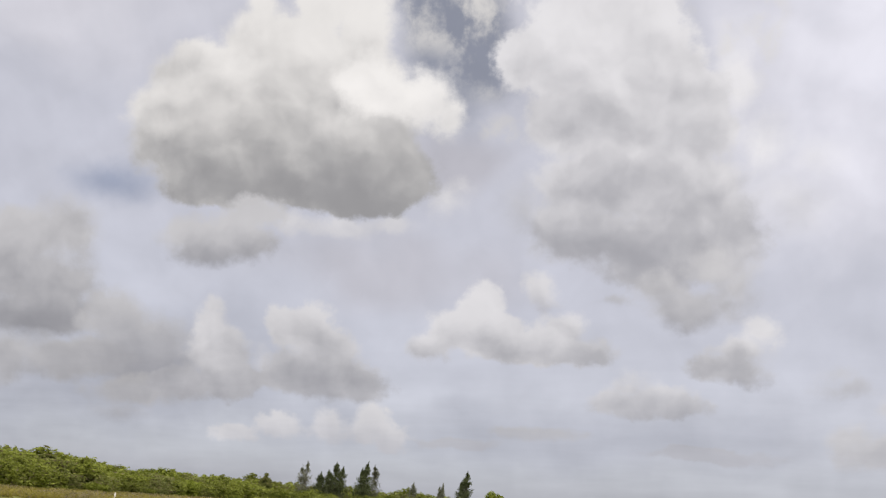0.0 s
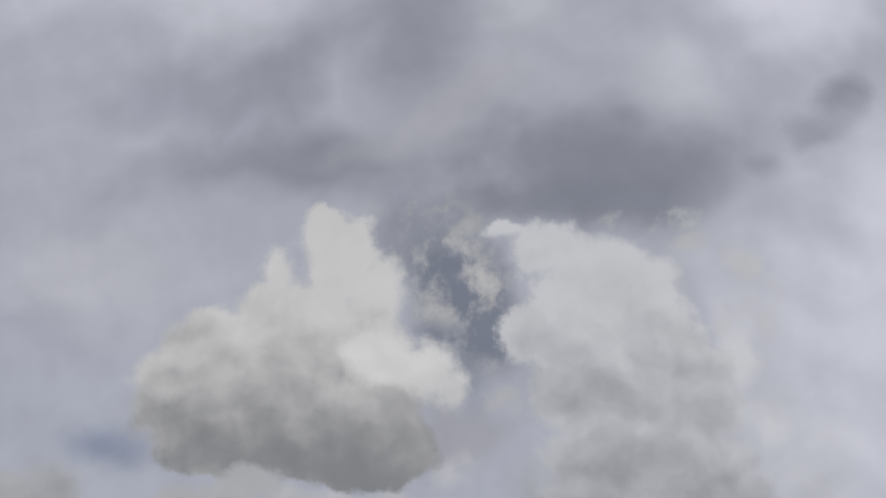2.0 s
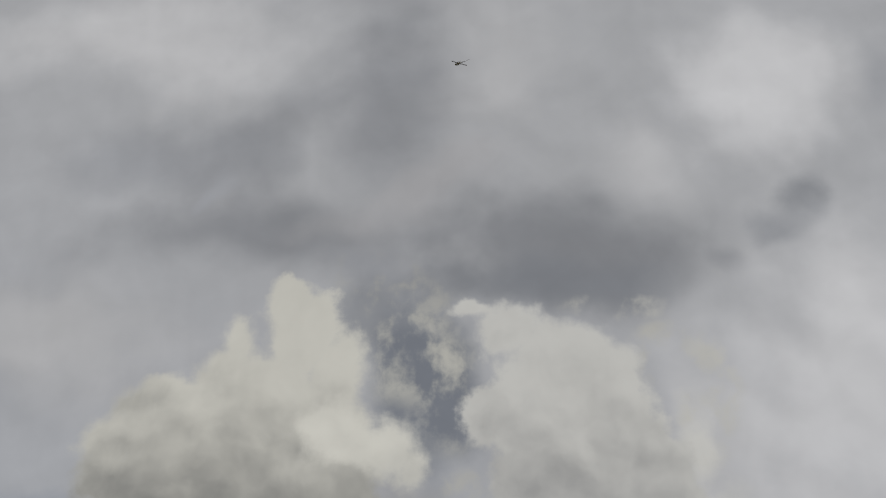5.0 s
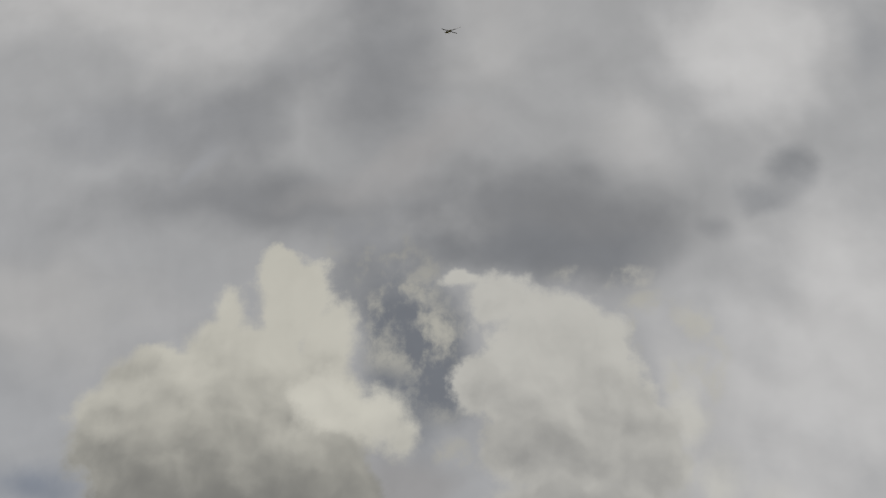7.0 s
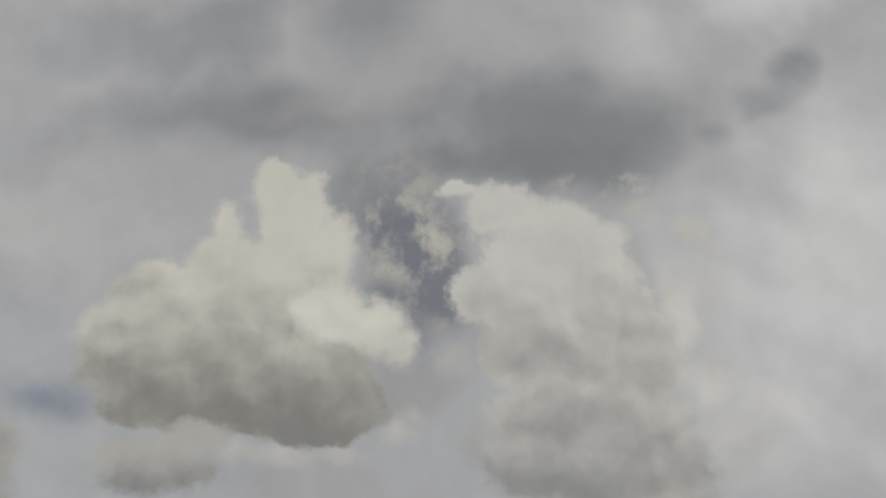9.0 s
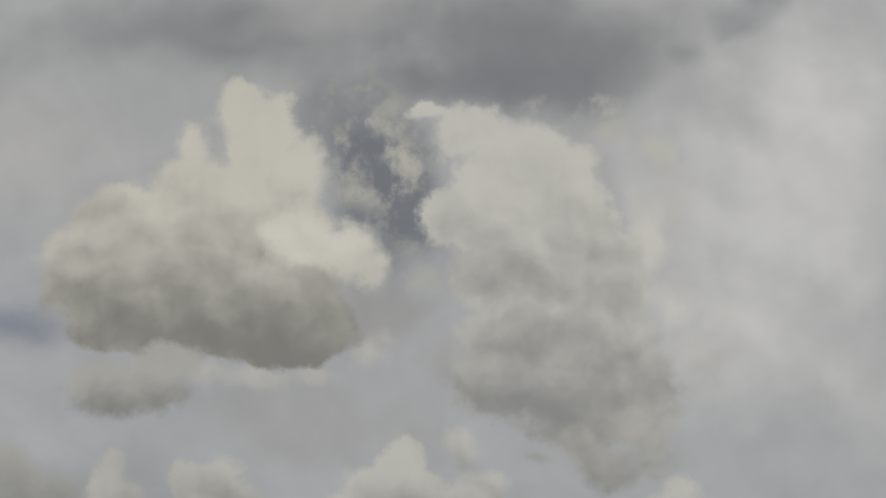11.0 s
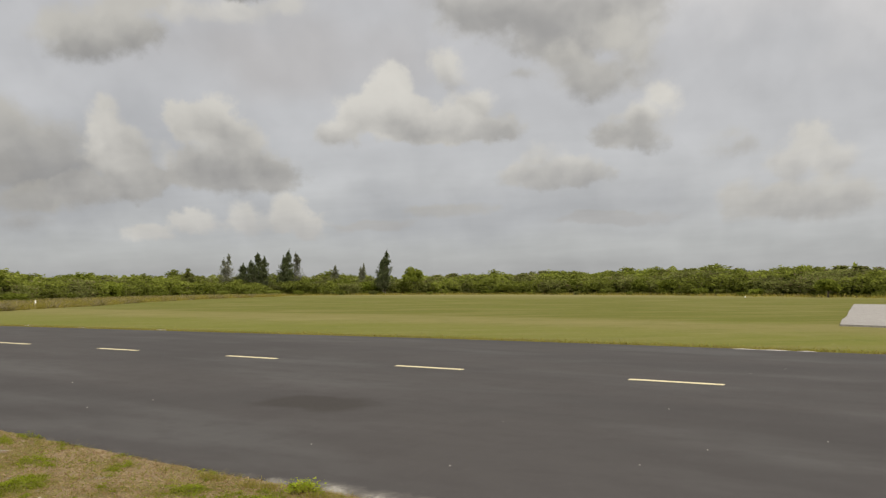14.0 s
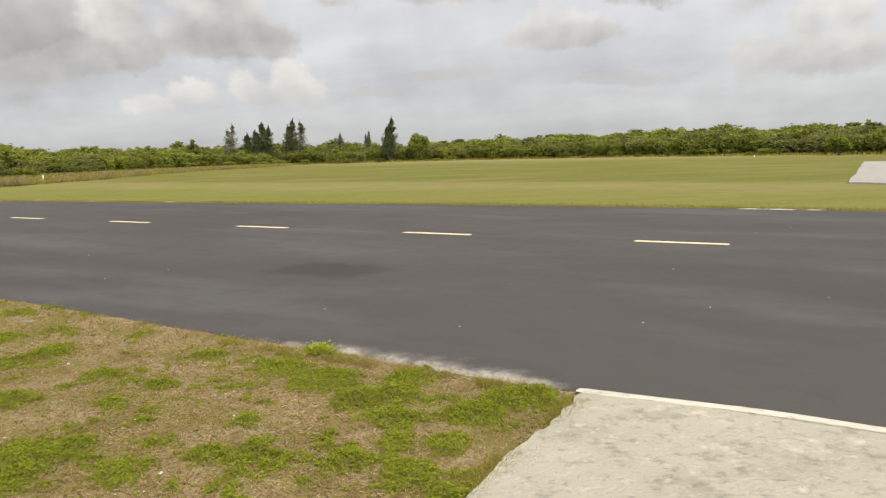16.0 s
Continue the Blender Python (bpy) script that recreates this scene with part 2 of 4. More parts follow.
cumulus(-0.368, -0.264, 0.18, 0.3, 0.05, 0.9, ((-0.687, -0.298, 0.124, 0.034), (-0.767, -0.289, 0.099, 0.043), (-0.860, -0.307, 0.110, 0.053),))
cumulus(-0.333, -0.205, 0.2, 0.33, 0.05, 0.9, ((-0.594, -0.236, 0.059, 0.052), (-0.543, -0.268, 0.074, 0.044), (-0.569, -0.292, 0.106, 0.040), (-0.499, -0.300, 0.051, 0.036),))
cumulus(-0.390, -0.316, 0.21, 0.3, 0.05, 0.9, ((-0.573, -0.341, 0.099, 0.025), (-0.503, -0.345, 0.067, 0.023), (-0.608, -0.374, 0.052, 0.020),))
cumulus(-0.349, -0.285, 0.34, 0.41, 0.05, 0.8, ((-0.383, -0.310, 0.019, 0.037),))
cumulus(-0.366, -0.205, 0.2, 0.43, 0.022, 0.95, ((-0.455, -0.229, 0.020, 0.020), (-0.461, -0.257, 0.034, 0.037), (-0.448, -0.293, 0.053, 0.050), (-0.436, -0.333, 0.056, 0.030), (-0.502, -0.333, 0.049, 0.026),))
cumulus(-0.366, -0.210, 0.2, 0.43, 0.022, 0.95, ((-0.305, -0.234, 0.031, 0.022), (-0.333, -0.255, 0.042, 0.037), (-0.296, -0.279, 0.050, 0.050), (-0.306, -0.325, 0.072, 0.041), (-0.244, -0.333, 0.052, 0.030), (-0.352, -0.317, 0.034, 0.036),))
cumulus(-0.437, -0.366, 0.28, 0.43, 0.02, 0.9, ((-0.227, -0.382, 0.024, 0.015), (-0.231, -0.399, 0.033, 0.025), (-0.200, -0.412, 0.030, 0.018), (-0.291, -0.401, 0.030, 0.025), (-0.366, -0.403, 0.037, 0.020), (-0.430, -0.411, 0.032, 0.013),))
cumulus(-0.342, -0.207, 0.21, 0.46, 0.022, 0.95, ((-0.071, -0.208, 0.031, 0.030), (-0.110, -0.246, 0.048, 0.032), (-0.071, -0.254, 0.063, 0.036), (-0.141, -0.269, 0.034, 0.024), (-0.010, -0.270, 0.071, 0.030), (0.032, -0.254, 0.040, 0.033), (0.052, -0.282, 0.056, 0.021),))
cumulus(-0.226, -0.184, 0.26, 0.43, 0.02, 0.9, ((0.006, -0.191, 0.027, 0.025), (0.021, -0.210, 0.021, 0.012),))
cumulus(-0.227, -0.207, 0.25, 0.31, 0.03, 0.7, ((0.105, -0.215, 0.026, 0.008),))
cumulus(-0.335, -0.235, 0.195, 0.45, 0.022, 0.95, ((0.297, -0.254, 0.028, 0.028), (0.275, -0.276, 0.040, 0.029), (0.253, -0.302, 0.060, 0.025),))
cumulus(-0.379, -0.312, 0.215, 0.44, 0.03, 0.85, ((0.122, -0.330, 0.033, 0.023), (0.161, -0.343, 0.049, 0.021), (0.114, -0.351, 0.049, 0.021), (0.192, -0.357, 0.042, 0.016),))
cumulus(-0.343, -0.299, 0.26, 0.35, 0.03, 0.75, ((0.401, -0.325, 0.046, 0.013), (0.392, -0.309, 0.022, 0.013),))
cumulus(-0.401, -0.295, 0.26, 0.43, 0.03, 0.85, ((0.504, -0.317, 0.039, 0.031), (0.534, -0.344, 0.048, 0.034), (0.488, -0.352, 0.040, 0.034),))
cumulus(-0.451, -0.368, 0.235, 0.38, 0.035, 0.85, ((0.420, -0.390, 0.041, 0.024), (0.476, -0.409, 0.096, 0.035), (0.554, -0.401, 0.080, 0.043),))
cumulus(-0.416, -0.383, 0.27, 0.32, 0.03, 0.7, ((-0.003, -0.396, 0.079, 0.012), (0.242, -0.421, 0.094, 0.012), (-0.113, -0.412, 0.063, 0.010),))

# billows: the side of each swell that faces the light is brighter
relief = wmath("ADD", wmath("MULTIPLY", bump, 0.22), 1.0)
broad = wnoise(gentle, 4.0, 3.0, 0.5)
mottle = wmath("ADD", wmath("MULTIPLY", wmath("SUBTRACT", broad.outputs[0], 0.5), 0.25), relief)
layers = wnoise(wvec("MULTIPLY", flat, (2.2, 15.0, 0.0)), 1.6, 4.0, 0.55)
low_down = wrange(height.outputs[2], 0.30, 0.02, 0.38)
mottle = wmath("ADD", mottle, wmath("MULTIPLY", wmath("SUBTRACT", layers.outputs[0], 0.5), low_down))
colour = wscale(colour, mottle)
# the rest of the sky, behind and overhead: broken cloud of the same kind
drift = wnoise(direction, 2.6, 6.0, 0.55)
broken = wmix(wrange(drift.outputs[0], 0.35, 0.65), (0.36, 0.365, 0.385), (0.60, 0.60, 0.60))
colour = wmix(wrange(ahead, 0.25, 0.55), broken, colour)
background = wnode("ShaderNodeBackground")
wlink(colour, background.inputs["Color"])
background.inputs["Strength"].default_value = 1.0
wlink(background.outputs[0], wnode("ShaderNodeOutputWorld").inputs["Surface"])

sun_data = bpy.data.lights.new("sun", "SUN")
sun_data.energy, sun_data.angle, sun_data.color = 2.3, radians(12), (1.0, 0.965, 0.90)
sun = new("sun", sun_data)
ray = Vector((math.sin(radians(SUN_AZ)) * math.cos(radians(SUN_EL)), math.cos(radians(SUN_AZ)) * math.cos(radians(SUN_EL)), math.sin(radians(SUN_EL))))
sun.matrix_world = look(ray * 300, (0, 0, 0))


# ---- materials ----
class Mat:
    """A small builder of node materials."""

    def __init__(self, name, rough=0.9, metal=0.0, spec=0.3):
        self.m = bpy.data.materials.new(name)
        self.m.use_nodes = True
        self.t = self.m.node_tree
        self.b = self.t.nodes["Principled BSDF"]
        self.b.inputs["Roughness"].default_value, self.b.inputs["Metallic"].default_value = rough, metal
        self.b.inputs["Specular IOR Level"].default_value = spec
        self.where = self.n("ShaderNodeTexCoord").outputs["Object"]

    def n(self, kind):
        return self.t.nodes.new(kind)

    def put(self, sock, v):
        """A constant or a link into a socket."""
        if isinstance(v, tuple):
            sock.default_value = (*v, 1.0) if len(sock.default_value) == 4 else v
        elif isinstance(v, (int, float)):
            sock.default_value = v
        else:
            self.t.links.new(v, sock)

    def noise(self, scale, detail=4, rough=0.55, vec=None, stretch=None):
        n = self.n("ShaderNodeTexNoise")
        n.inputs["Scale"].default_value, n.inputs["Detail"].default_value, n.inputs["Roughness"].default_value = scale, detail, rough
        v = vec or self.where
        if stretch:
            v = self.vec("MULTIPLY", v, stretch)
        self.put(n.inputs["Vector"], v)
        return n.outputs[0]

    def vec(self, op, a, b):
        n = self.n("ShaderNodeVectorMath")
        n.operation = op
        self.put(n.inputs[0], a), self.put(n.inputs[1], b)
        return n.outputs["Value"] if op in ("DOT_PRODUCT", "LENGTH", "DISTANCE") else n.outputs["Vector"]

    def math(self, op, a, b=0.0):
        n = self.n("ShaderNodeMath")
        n.operation = op
        self.put(n.inputs[0], a), self.put(n.inputs[1], b)
        return n.outputs[0]

    def step(self, v, lo, hi, top=1.0, bottom=0.0):
        n = self.n("ShaderNodeMapRange")
        n.interpolation_type = "SMOOTHSTEP"
        self.put(n.inputs["Value"], v)
        for key, x in (("From Min", lo), ("From Max", hi), ("To Min", bottom), ("To Max", top)):
            n.inputs[key].default_value = x
        return n.outputs[0]

    def mix(self, f, a, b):
        n = self.n("ShaderNodeMix")
        n.data_type = "RGBA"
        self.put(n.inputs[0], f), self.put(n.inputs[6], a), self.put(n.inputs[7], b)
        return n.outputs[2]

    def random(self):
        return self.n("ShaderNodeObjectInfo").outputs["Random"]

    def island(self):
        return self.n("ShaderNodeNewGeometry").outputs["Random Per Island"]

    def done(self, colour, bump=None, depth=0.01, strength=0.6):
        self.put(self.b.inputs["Base Color"], colour)
        if bump is not None:
            n = self.n("ShaderNodeBump")
            n.inputs["Distance"].default_value, n.inputs["Strength"].default_value = depth, strength
            self.put(n.inputs["Height"], bump)
            self.t.links.new(n.outputs[0], self.b.inputs["Normal"])
        return self.m


# the runway's own directions: along it and square to it
TH = radians(-35.5)
ALONG, SQUARE = Vector((math.cos(TH), math.sin(TH), 0)), Vector((-math.sin(TH), math.cos(TH), 0))


def ground_material():
    m = Mat("mown_field", rough=1.0, spec=0.1)
    side = m.vec("DOT_PRODUCT", m.where, tuple(SQUARE))
    wob = m.math("ADD", side, m.math("MULTIPLY", m.math("SUBTRACT", m.noise(0.12, 3), 0.5), 5.0))
    fine = m.noise(9.0, 5, 0.7)
    big = m.noise(0.05, 5, 0.6)
    streak = m.noise(0.35, 4, 0.6, stretch=(0.25, 1.6, 1.0))
    green = m.mix(fine, (0.13, 0.14, 0.026), (0.20, 0.20, 0.048))
    straw = m.mix(fine, (0.175, 0.155, 0.05), (0.24, 0.215, 0.08))
    olive = m.mix(fine, (0.105, 0.112, 0.018), (0.155, 0.155, 0.032))
    strip = m.mix(m.step(wob, 27.0, 33.0), green, straw)
    field = m.mix(m.step(big, 0.50, 0.72, 0.7), olive, straw)
    field = m.mix(m.step(streak, 0.5, 0.75, 0.45), field, straw)
    col = m.mix(m.step(wob, 36.0, 40.0), strip, field)
    col = m.mix(m.step(streak, 0.42, 0.68, 0.6), col, straw)
    col = m.mix(m.step(m.noise(0.16, 5, 0.65, stretch=(0.5, 1.0, 1.0)), 0.5, 0.7, 0.5), col, m.mix(fine, (0.22, 0.185, 0.075), (0.29, 0.25, 0.11)))
    col = m.mix(m.step(m.noise(0.09, 4, 0.6), 0.55, 0.7, 0.5), col, m.mix(fine, (0.11, 0.135, 0.02), (0.17, 0.19, 0.035)))
    col = m.mix(m.step(m.noise(0.8, 6, 0.7, stretch=(0.5, 1.0, 1.0)), 0.46, 0.66, 0.45), col, m.mix(fine, (0.10, 0.115, 0.022), (0.15, 0.16, 0.035)))
    col = m.mix(m.step(m.noise(2.2, 5, 0.7), 0.55, 0.7, 0.4), col, m.mix(fine, (0.23, 0.20, 0.085), (0.30, 0.26, 0.12)))
    far = m.step(side, 95.0, 140.0)
    col = m.mix(far, col, m.mix(fine, (0.20, 0.18, 0.07), (0.26, 0.23, 0.10)))
    soil = m.mix(m.noise(14.0, 6, 0.7), (0.20, 0.145, 0.08), (0.41, 0.32, 0.205))
    soil = m.mix(m.step(m.noise(1.3, 5), 0.40, 0.62, 0.75), soil, (0.17, 0.155, 0.04))
    soil = m.mix(m.step(m.noise(2.4, 5, 0.6), 0.63, 0.70), soil, (0.36, 0.33, 0.29))
    col = m.mix(m.step(side, 12.0, 14.0), soil, col)
    return m.done(col, m.noise(30.0, 5, 0.7), 0.02, 0.7)


PATCH_AT = tuple(Matrix.Rotation(-TH, 3, "Z") @ (Vector((-1.35, 11.40, 0)) - Vector((1.21, 5.28, 0))))


def asphalt_material():
    m = Mat("worn_asphalt", rough=0.85, spec=0.22)
    m.put(m.b.inputs["Roughness"], m.step(m.noise(0.3, 3), 0.3, 0.7, 0.90, 0.80))
    grain = m.noise(180.0, 3, 0.8)
    base = m.mix(grain, (0.062, 0.056, 0.054), (0.086, 0.079, 0.076))
    pave = m.noise(0.32, 3, 0.5, stretch=(0.30, 1.0, 1.0))
    base = m.mix(m.step(pave, 0.40, 0.62, 0.65), base, m.mix(grain, (0.048, 0.044, 0.043), (0.066, 0.061, 0.060)))
    base = m.mix(m.step(m.noise(0.45, 4, 0.5, stretch=(0.35, 1.0, 1.0)), 0.48, 0.66, 0.55), base, (0.105, 0.101, 0.098))
    base = m.mix(m.step(m.noise(2.6, 6, 0.65, stretch=(0.6, 1.0, 1.0)), 0.44, 0.66, 0.4), base, (0.058, 0.051, 0.050))
    base = m.mix(m.step(m.noise(9.0, 5, 0.7), 0.56, 0.72, 0.35), base, (0.100, 0.090, 0.087))
    across = m.vec("DOT_PRODUCT", m.where, (0.0, 1.0, 0.0))
    lane = m.noise(1.1, 3, 0.5, stretch=(0.0, 1.0, 0.0))
    base = m.mix(m.step(lane, 0.5, 0.75, 0.3), base, (0.050, 0.046, 0.045))
    # old oil patch
    patch = m.vec("LENGTH", m.vec("MULTIPLY", m.vec("SUBTRACT", m.where, PATCH_AT), (1.0, 1.25, 0.0)), (0, 0, 0))
    patch = m.math("ADD", patch, m.math("MULTIPLY", m.math("SUBTRACT", m.noise(1.5, 4), 0.5), 1.1))
    base = m.mix(m.step(patch, 1.10, 0.65, 0.6), base, (0.040, 0.034, 0.029))
    # sand washed on to the near rim
    rim = m.math("ADD", across, m.math("MULTIPLY", m.math("SUBTRACT", m.noise(2.4, 6, 0.7), 0.5), 0.9))
    along = m.vec("DOT_PRODUCT", m.where, (1.0, 0.0, 0.0))
    stretch_of_sand = m.math("MULTIPLY", m.step(along, -3.4, -2.2), m.step(along, 0.0, -0.6))
    spread = m.math("ADD", rim, m.math("MULTIPLY", m.math("SUBTRACT", 1.0, stretch_of_sand), 0.30))
    base = m.mix(m.step(spread, 0.22, -0.14, 0.7), base, m.mix(m.noise(60.0, 4), (0.17, 0.155, 0.135), (0.30, 0.28, 0.25)))
    base = m.mix(m.math("MULTIPLY", m.step(rim, 0.02, -0.16), stretch_of_sand), base, m.mix(m.noise(40.0, 4), (0.24, 0.225, 0.195), (0.44, 0.415, 0.37)))
    return m.done(base, grain, 0.003, 0.35)


def concrete_material(name, dark, light):
    m = Mat(name, rough=0.9, spec=0.3)
    c = m.mix(m.math("MULTIPLY", m.math("ADD", m.noise(1.4, 6, 0.62), m.noise(0.22, 4, 0.6)), 0.5), dark, light)
    c = m.mix(m.step(m.noise(2.0, 7, 0.72), 0.47, 0.70, 0.6), c, tuple(v * 0.66 for v in dark))
    c = m.mix(m.step(m.noise(40.0, 4, 0.75), 0.6, 0.7, 0.55), c, tuple(v * 0.55 for v in dark))
    c = m.mix(m.step(m.noise(3.1, 5, 0.6), 0.60, 0.72, 0.7), c, tuple(min(0.8, v * 1.15) for v in light))
    c = m.mix(m.step(m.noise(8.0, 6, 0.7), 0.52, 0.66, 0.5), c, tuple(v * 0.72 for v in dark))
    c = m.mix(m.step(m.noise(11.0, 5, 0.7), 0.56, 0.68, 0.55), c, tuple(min(0.8, v * 1.12) for v in light))
    return m.done(c, m.math("ADD", m.noise(26.0, 6, 0.75), m.math("MULTIPLY", m.noise(7.0, 5, 0.7), 1.5)), 0.016, 0.9)


def paint_material():
    m = Mat("faded_road_paint", rough=0.8)
    wear = m.step(m.noise(14.0, 5, 0.7), 0.60, 0.72, 0.7)
    return m.done(m.mix(wear, m.mix(m.noise(3.0), (0.68, 0.57, 0.33), (0.78, 0.70, 0.47)), (0.12, 0.11, 0.10)), m.noise(120.0), 0.002)


def leaf_material(name, dark, light, dry=None, share=0.0, blotch=None):
    m = Mat(name, rough=0.75, spec=0.25)
    r = m.island()
    c = m.mix(r, dark, light)
    c = m.mix(m.step(m.noise(0.6, 3), 0.4, 0.65, 0.6), c, tuple((a + b) * 0.42 for a, b in zip(dark, light)))
    if dry:
        other = m.math("FRACT", m.math("MULTIPLY", r, 37.7))
        c = m.mix(m.step(other, 1.0 - share, 1.0 - share + 0.02), c, dry)
    if blotch:
        c = m.mix(m.step(m.noise(2.6, 5, 0.65), 0.46, 0.66, 0.8), c, blotch)
    tone = m.math("ADD", m.math("MULTIPLY", m.random(), 0.5), 0.75)
    hue = m.n("ShaderNodeHueSaturation")
    m.put(hue.inputs["Color"], c), m.put(hue.inputs["Value"], tone)
    m.done(hue.outputs[0])
    through_light = m.n("ShaderNodeBsdfTranslucent")
    m.put(through_light.inputs["Color"], hue.outputs[0])
    both = m.n("ShaderNodeMixShader")
    both.inputs[0].default_value = 0.5
    m.put(both.inputs[1], m.b.outputs[0]), m.put(both.inputs[2], through_light.outputs[0])
    m.put(m.t.nodes["Material Output"].inputs["Surface"], both.outputs[0])
    return m.m


def bark_material():
    m = Mat("grey_bark", rough=0.95)
    return m.done(m.mix(m.noise(8.0, 5, stretch=(1, 1, 0.25)), (0.06, 0.045, 0.035), (0.20, 0.17, 0.14)), m.noise(20.0, stretch=(1, 1, 0.2)), 0.02)


def paint(name, colour, rough=0.35, metal=0.0):
    m = Mat(name, rough=rough, metal=metal, spec=0.5)
    return m.done(m.mix(m.step(m.noise(9.0, 5), 0.35, 0.7, 0.35), colour, tuple(v * 0.75 for v in colour)))


GROUND, ASPHALT, LINE = ground_material(), asphalt_material(), paint_material()
PAD = concrete_material("weathered_concrete", (0.31, 0.285, 0.225), (0.53, 0.495, 0.40))
SLAB = concrete_material("bleached_concrete", (0.28, 0.262, 0.245), (0.44, 0.415, 0.39))
RIM = concrete_material("pale_limestone_rim", (0.50, 0.46, 0.38), (0.72, 0.69, 0.60))
SHRUB = leaf_material("shrub_leaves", (0.17, 0.20, 0.030), (0.325, 0.355, 0.065), (0.18, 0.16, 0.07), 0.10)
SHRUB_BRIGHT = leaf_material("fresh_shrub_leaves", (0.17, 0.21, 0.026), (0.34, 0.375, 0.060))
SHRUB_DULL = leaf_material("dull_shrub_leaves", (0.165, 0.185, 0.045), (0.295, 0.31, 0.09), (0.19, 0.15, 0.08), 0.12)
PINE = leaf_material("pine_needles", (0.06, 0.075, 0.032), (0.13, 0.15, 0.06))
PINE_THIN = leaf_material("sparse_pine_needles", (0.15, 0.16, 0.10), (0.27, 0.27, 0.17))
WEED = leaf_material("weed_leaves", (0.18, 0.235, 0.012), (0.42, 0.48, 0.036), (0.34, 0.25, 0.07), 0.12, (0.24, 0.25, 0.03))
STRAW = leaf_material("dry_grass_blades", (0.37, 0.25, 0.135), (0.72, 0.545, 0.34), (0.26, 0.13, 0.08), 0.24, (0.40, 0.26, 0.14))
TURF = leaf_material("green_grass_blades", (0.23, 0.20, 0.025), (0.445, 0.385, 0.085), (0.30, 0.24, 0.10), 0.25)
REED = leaf_material("pale_reeds", (0.22, 0.17, 0.08), (0.48, 0.41, 0.26), (0.12, 0.12, 0.03), 0.25)
BARK = bark_material()
STONE = concrete_material("limestone_pebble", (0.40, 0.37, 0.32), (0.66, 0.63, 0.57))


# ---- meshes ----
def mesh_from(name, verts, faces, material):
    me = bpy.data.meshes.new(name)
    me.from_pydata(verts, [], faces)
    me.materials.append(material)
    me.update()
    return me


def part(name, bm, material, parent, label="", smooth=True):
    me = bpy.data.meshes.new(name)
    bm.to_mesh(me)
    bm.free()
    me.materials.append(material)
    if smooth:
        me.shade_smooth()
    ob = new(name, me)
    ob.parent = parent
    if label:
        tagged(ob, label)
    return ob


def quads(name, v, material):
    """A mesh of loose quads out of an array of shape (n, 4, 3)."""
    n = len(v)
    me = bpy.data.meshes.new(name)
    me.vertices.add(n * 4)
    me.vertices.foreach_set("co", np.ascontiguousarray(v, dtype=np.float32).ravel())
    me.loops.add(n * 4)
    me.loops.foreach_set("vertex_index", np.arange(n * 4, dtype=np.int32))
    me.polygons.add(n)
    me.polygons.foreach_set("loop_start", np.arange(0, n * 4, 4, dtype=np.int32))
    me.update(calc_edges=True)
    me.materials.append(material)
    return me


def slab(name, outline, top, thick, material, bevel=0.02):
    """A flat plate with a bevelled upper rim."""
    bm = bmesh.new()
    face = bm.faces.new([bm.verts.new((x, y, top)) for x, y in outline])
    if face.normal.z < 0 or face.calc_area() and face.calc_center_median() and (face.normal_update() or face.normal.z < 0):
        face.normal_flip()
    low = bmesh.ops.extrude_face_region(bm, geom=[face])
    for v in low["geom"]:
        if isinstance(v, bmesh.types.BMVert):
            v.co.z -= thick
    bmesh.ops.recalc_face_normals(bm, faces=bm.faces)
    me = bpy.data.meshes.new(name)
    bm.to_mesh(me)
    bm.free()
    me.materials.append(material)
    return me


# ---- ground ----
def ground_sheet():
    ring = [0.0]
    r = 0.6
    while r < 4400:
        ring.append(r)
        r *= 1.12
    n = 96
    verts, faces = [(0.0, 0.0, 0.0)], []
    for i, rr in enumerate(ring[1:]):
        for k in range(n):
            a = 2 * math.pi * k / n
            x, y = rr * math.cos(a), rr * math.sin(a)
            side = Vector((x, y, 0)).dot(SQUARE)
            z = 0.0
            if side > 26:
                z = 0.05 * (noise.noise((x * 0.05, y * 0.05, 0)) + 0.3) * min(1, (side - 26) / 10)
            elif side < 4.5 and rr > 1:
                z = 0.012 * noise.noise((x * 1.7, y * 1.7, 3))
            verts.append((x, y, z - 0.03))
    for k in range(n):
        faces.append((0, 1 + k, 1 + (k + 1) % n))
    for i in range(len(ring) - 2):
        for k in range(n):
            a, b = 1 + i * n + k, 1 + i * n + (k + 1) % n
            faces.append((a, a + n, b + n, b))
    me = mesh_from("ground", verts, faces, GROUND)
    me.shade_smooth()
    return tagged(new("ground", me), "mown grass field with dry soil on the near verge", "ground", kind="structure")


ground_sheet()

# the runway: near rim through NEAR, far rim through FAR
ORIGIN = Vector((1.21, 5.28, 0))
RUNWAY_POSE = Matrix.Translation(ORIGIN) @ Matrix.Rotation(TH, 4, "Z")
TO_RUNWAY = RUNWAY_POSE.inverted()
# the worn rims of the asphalt, from one end to the other
NEAR = [TO_RUNWAY @ Vector((x, y, 0)) for x, y in ((-66, 52), (-5.35, 9.90), (-3.35, 8.47), (-1.83, 7.33), (-0.67, 6.60), (0.46, 5.70), (1.20, 5.22), (2.08, 4.74), (2.35, 4.58), (45, -26))]
FAR = [TO_RUNWAY @ Vector((x, y, 0)) for x, y in ((-66, 69), (-19.7, 37.0), (-7.3, 29.9), (1.05, 25.3), (7.5, 21.2), (11.6, 18.2), (60, -16))]


def rim_at(line, x):
    return np.interp(x, [p.x for p in line], [p.y for p in line])


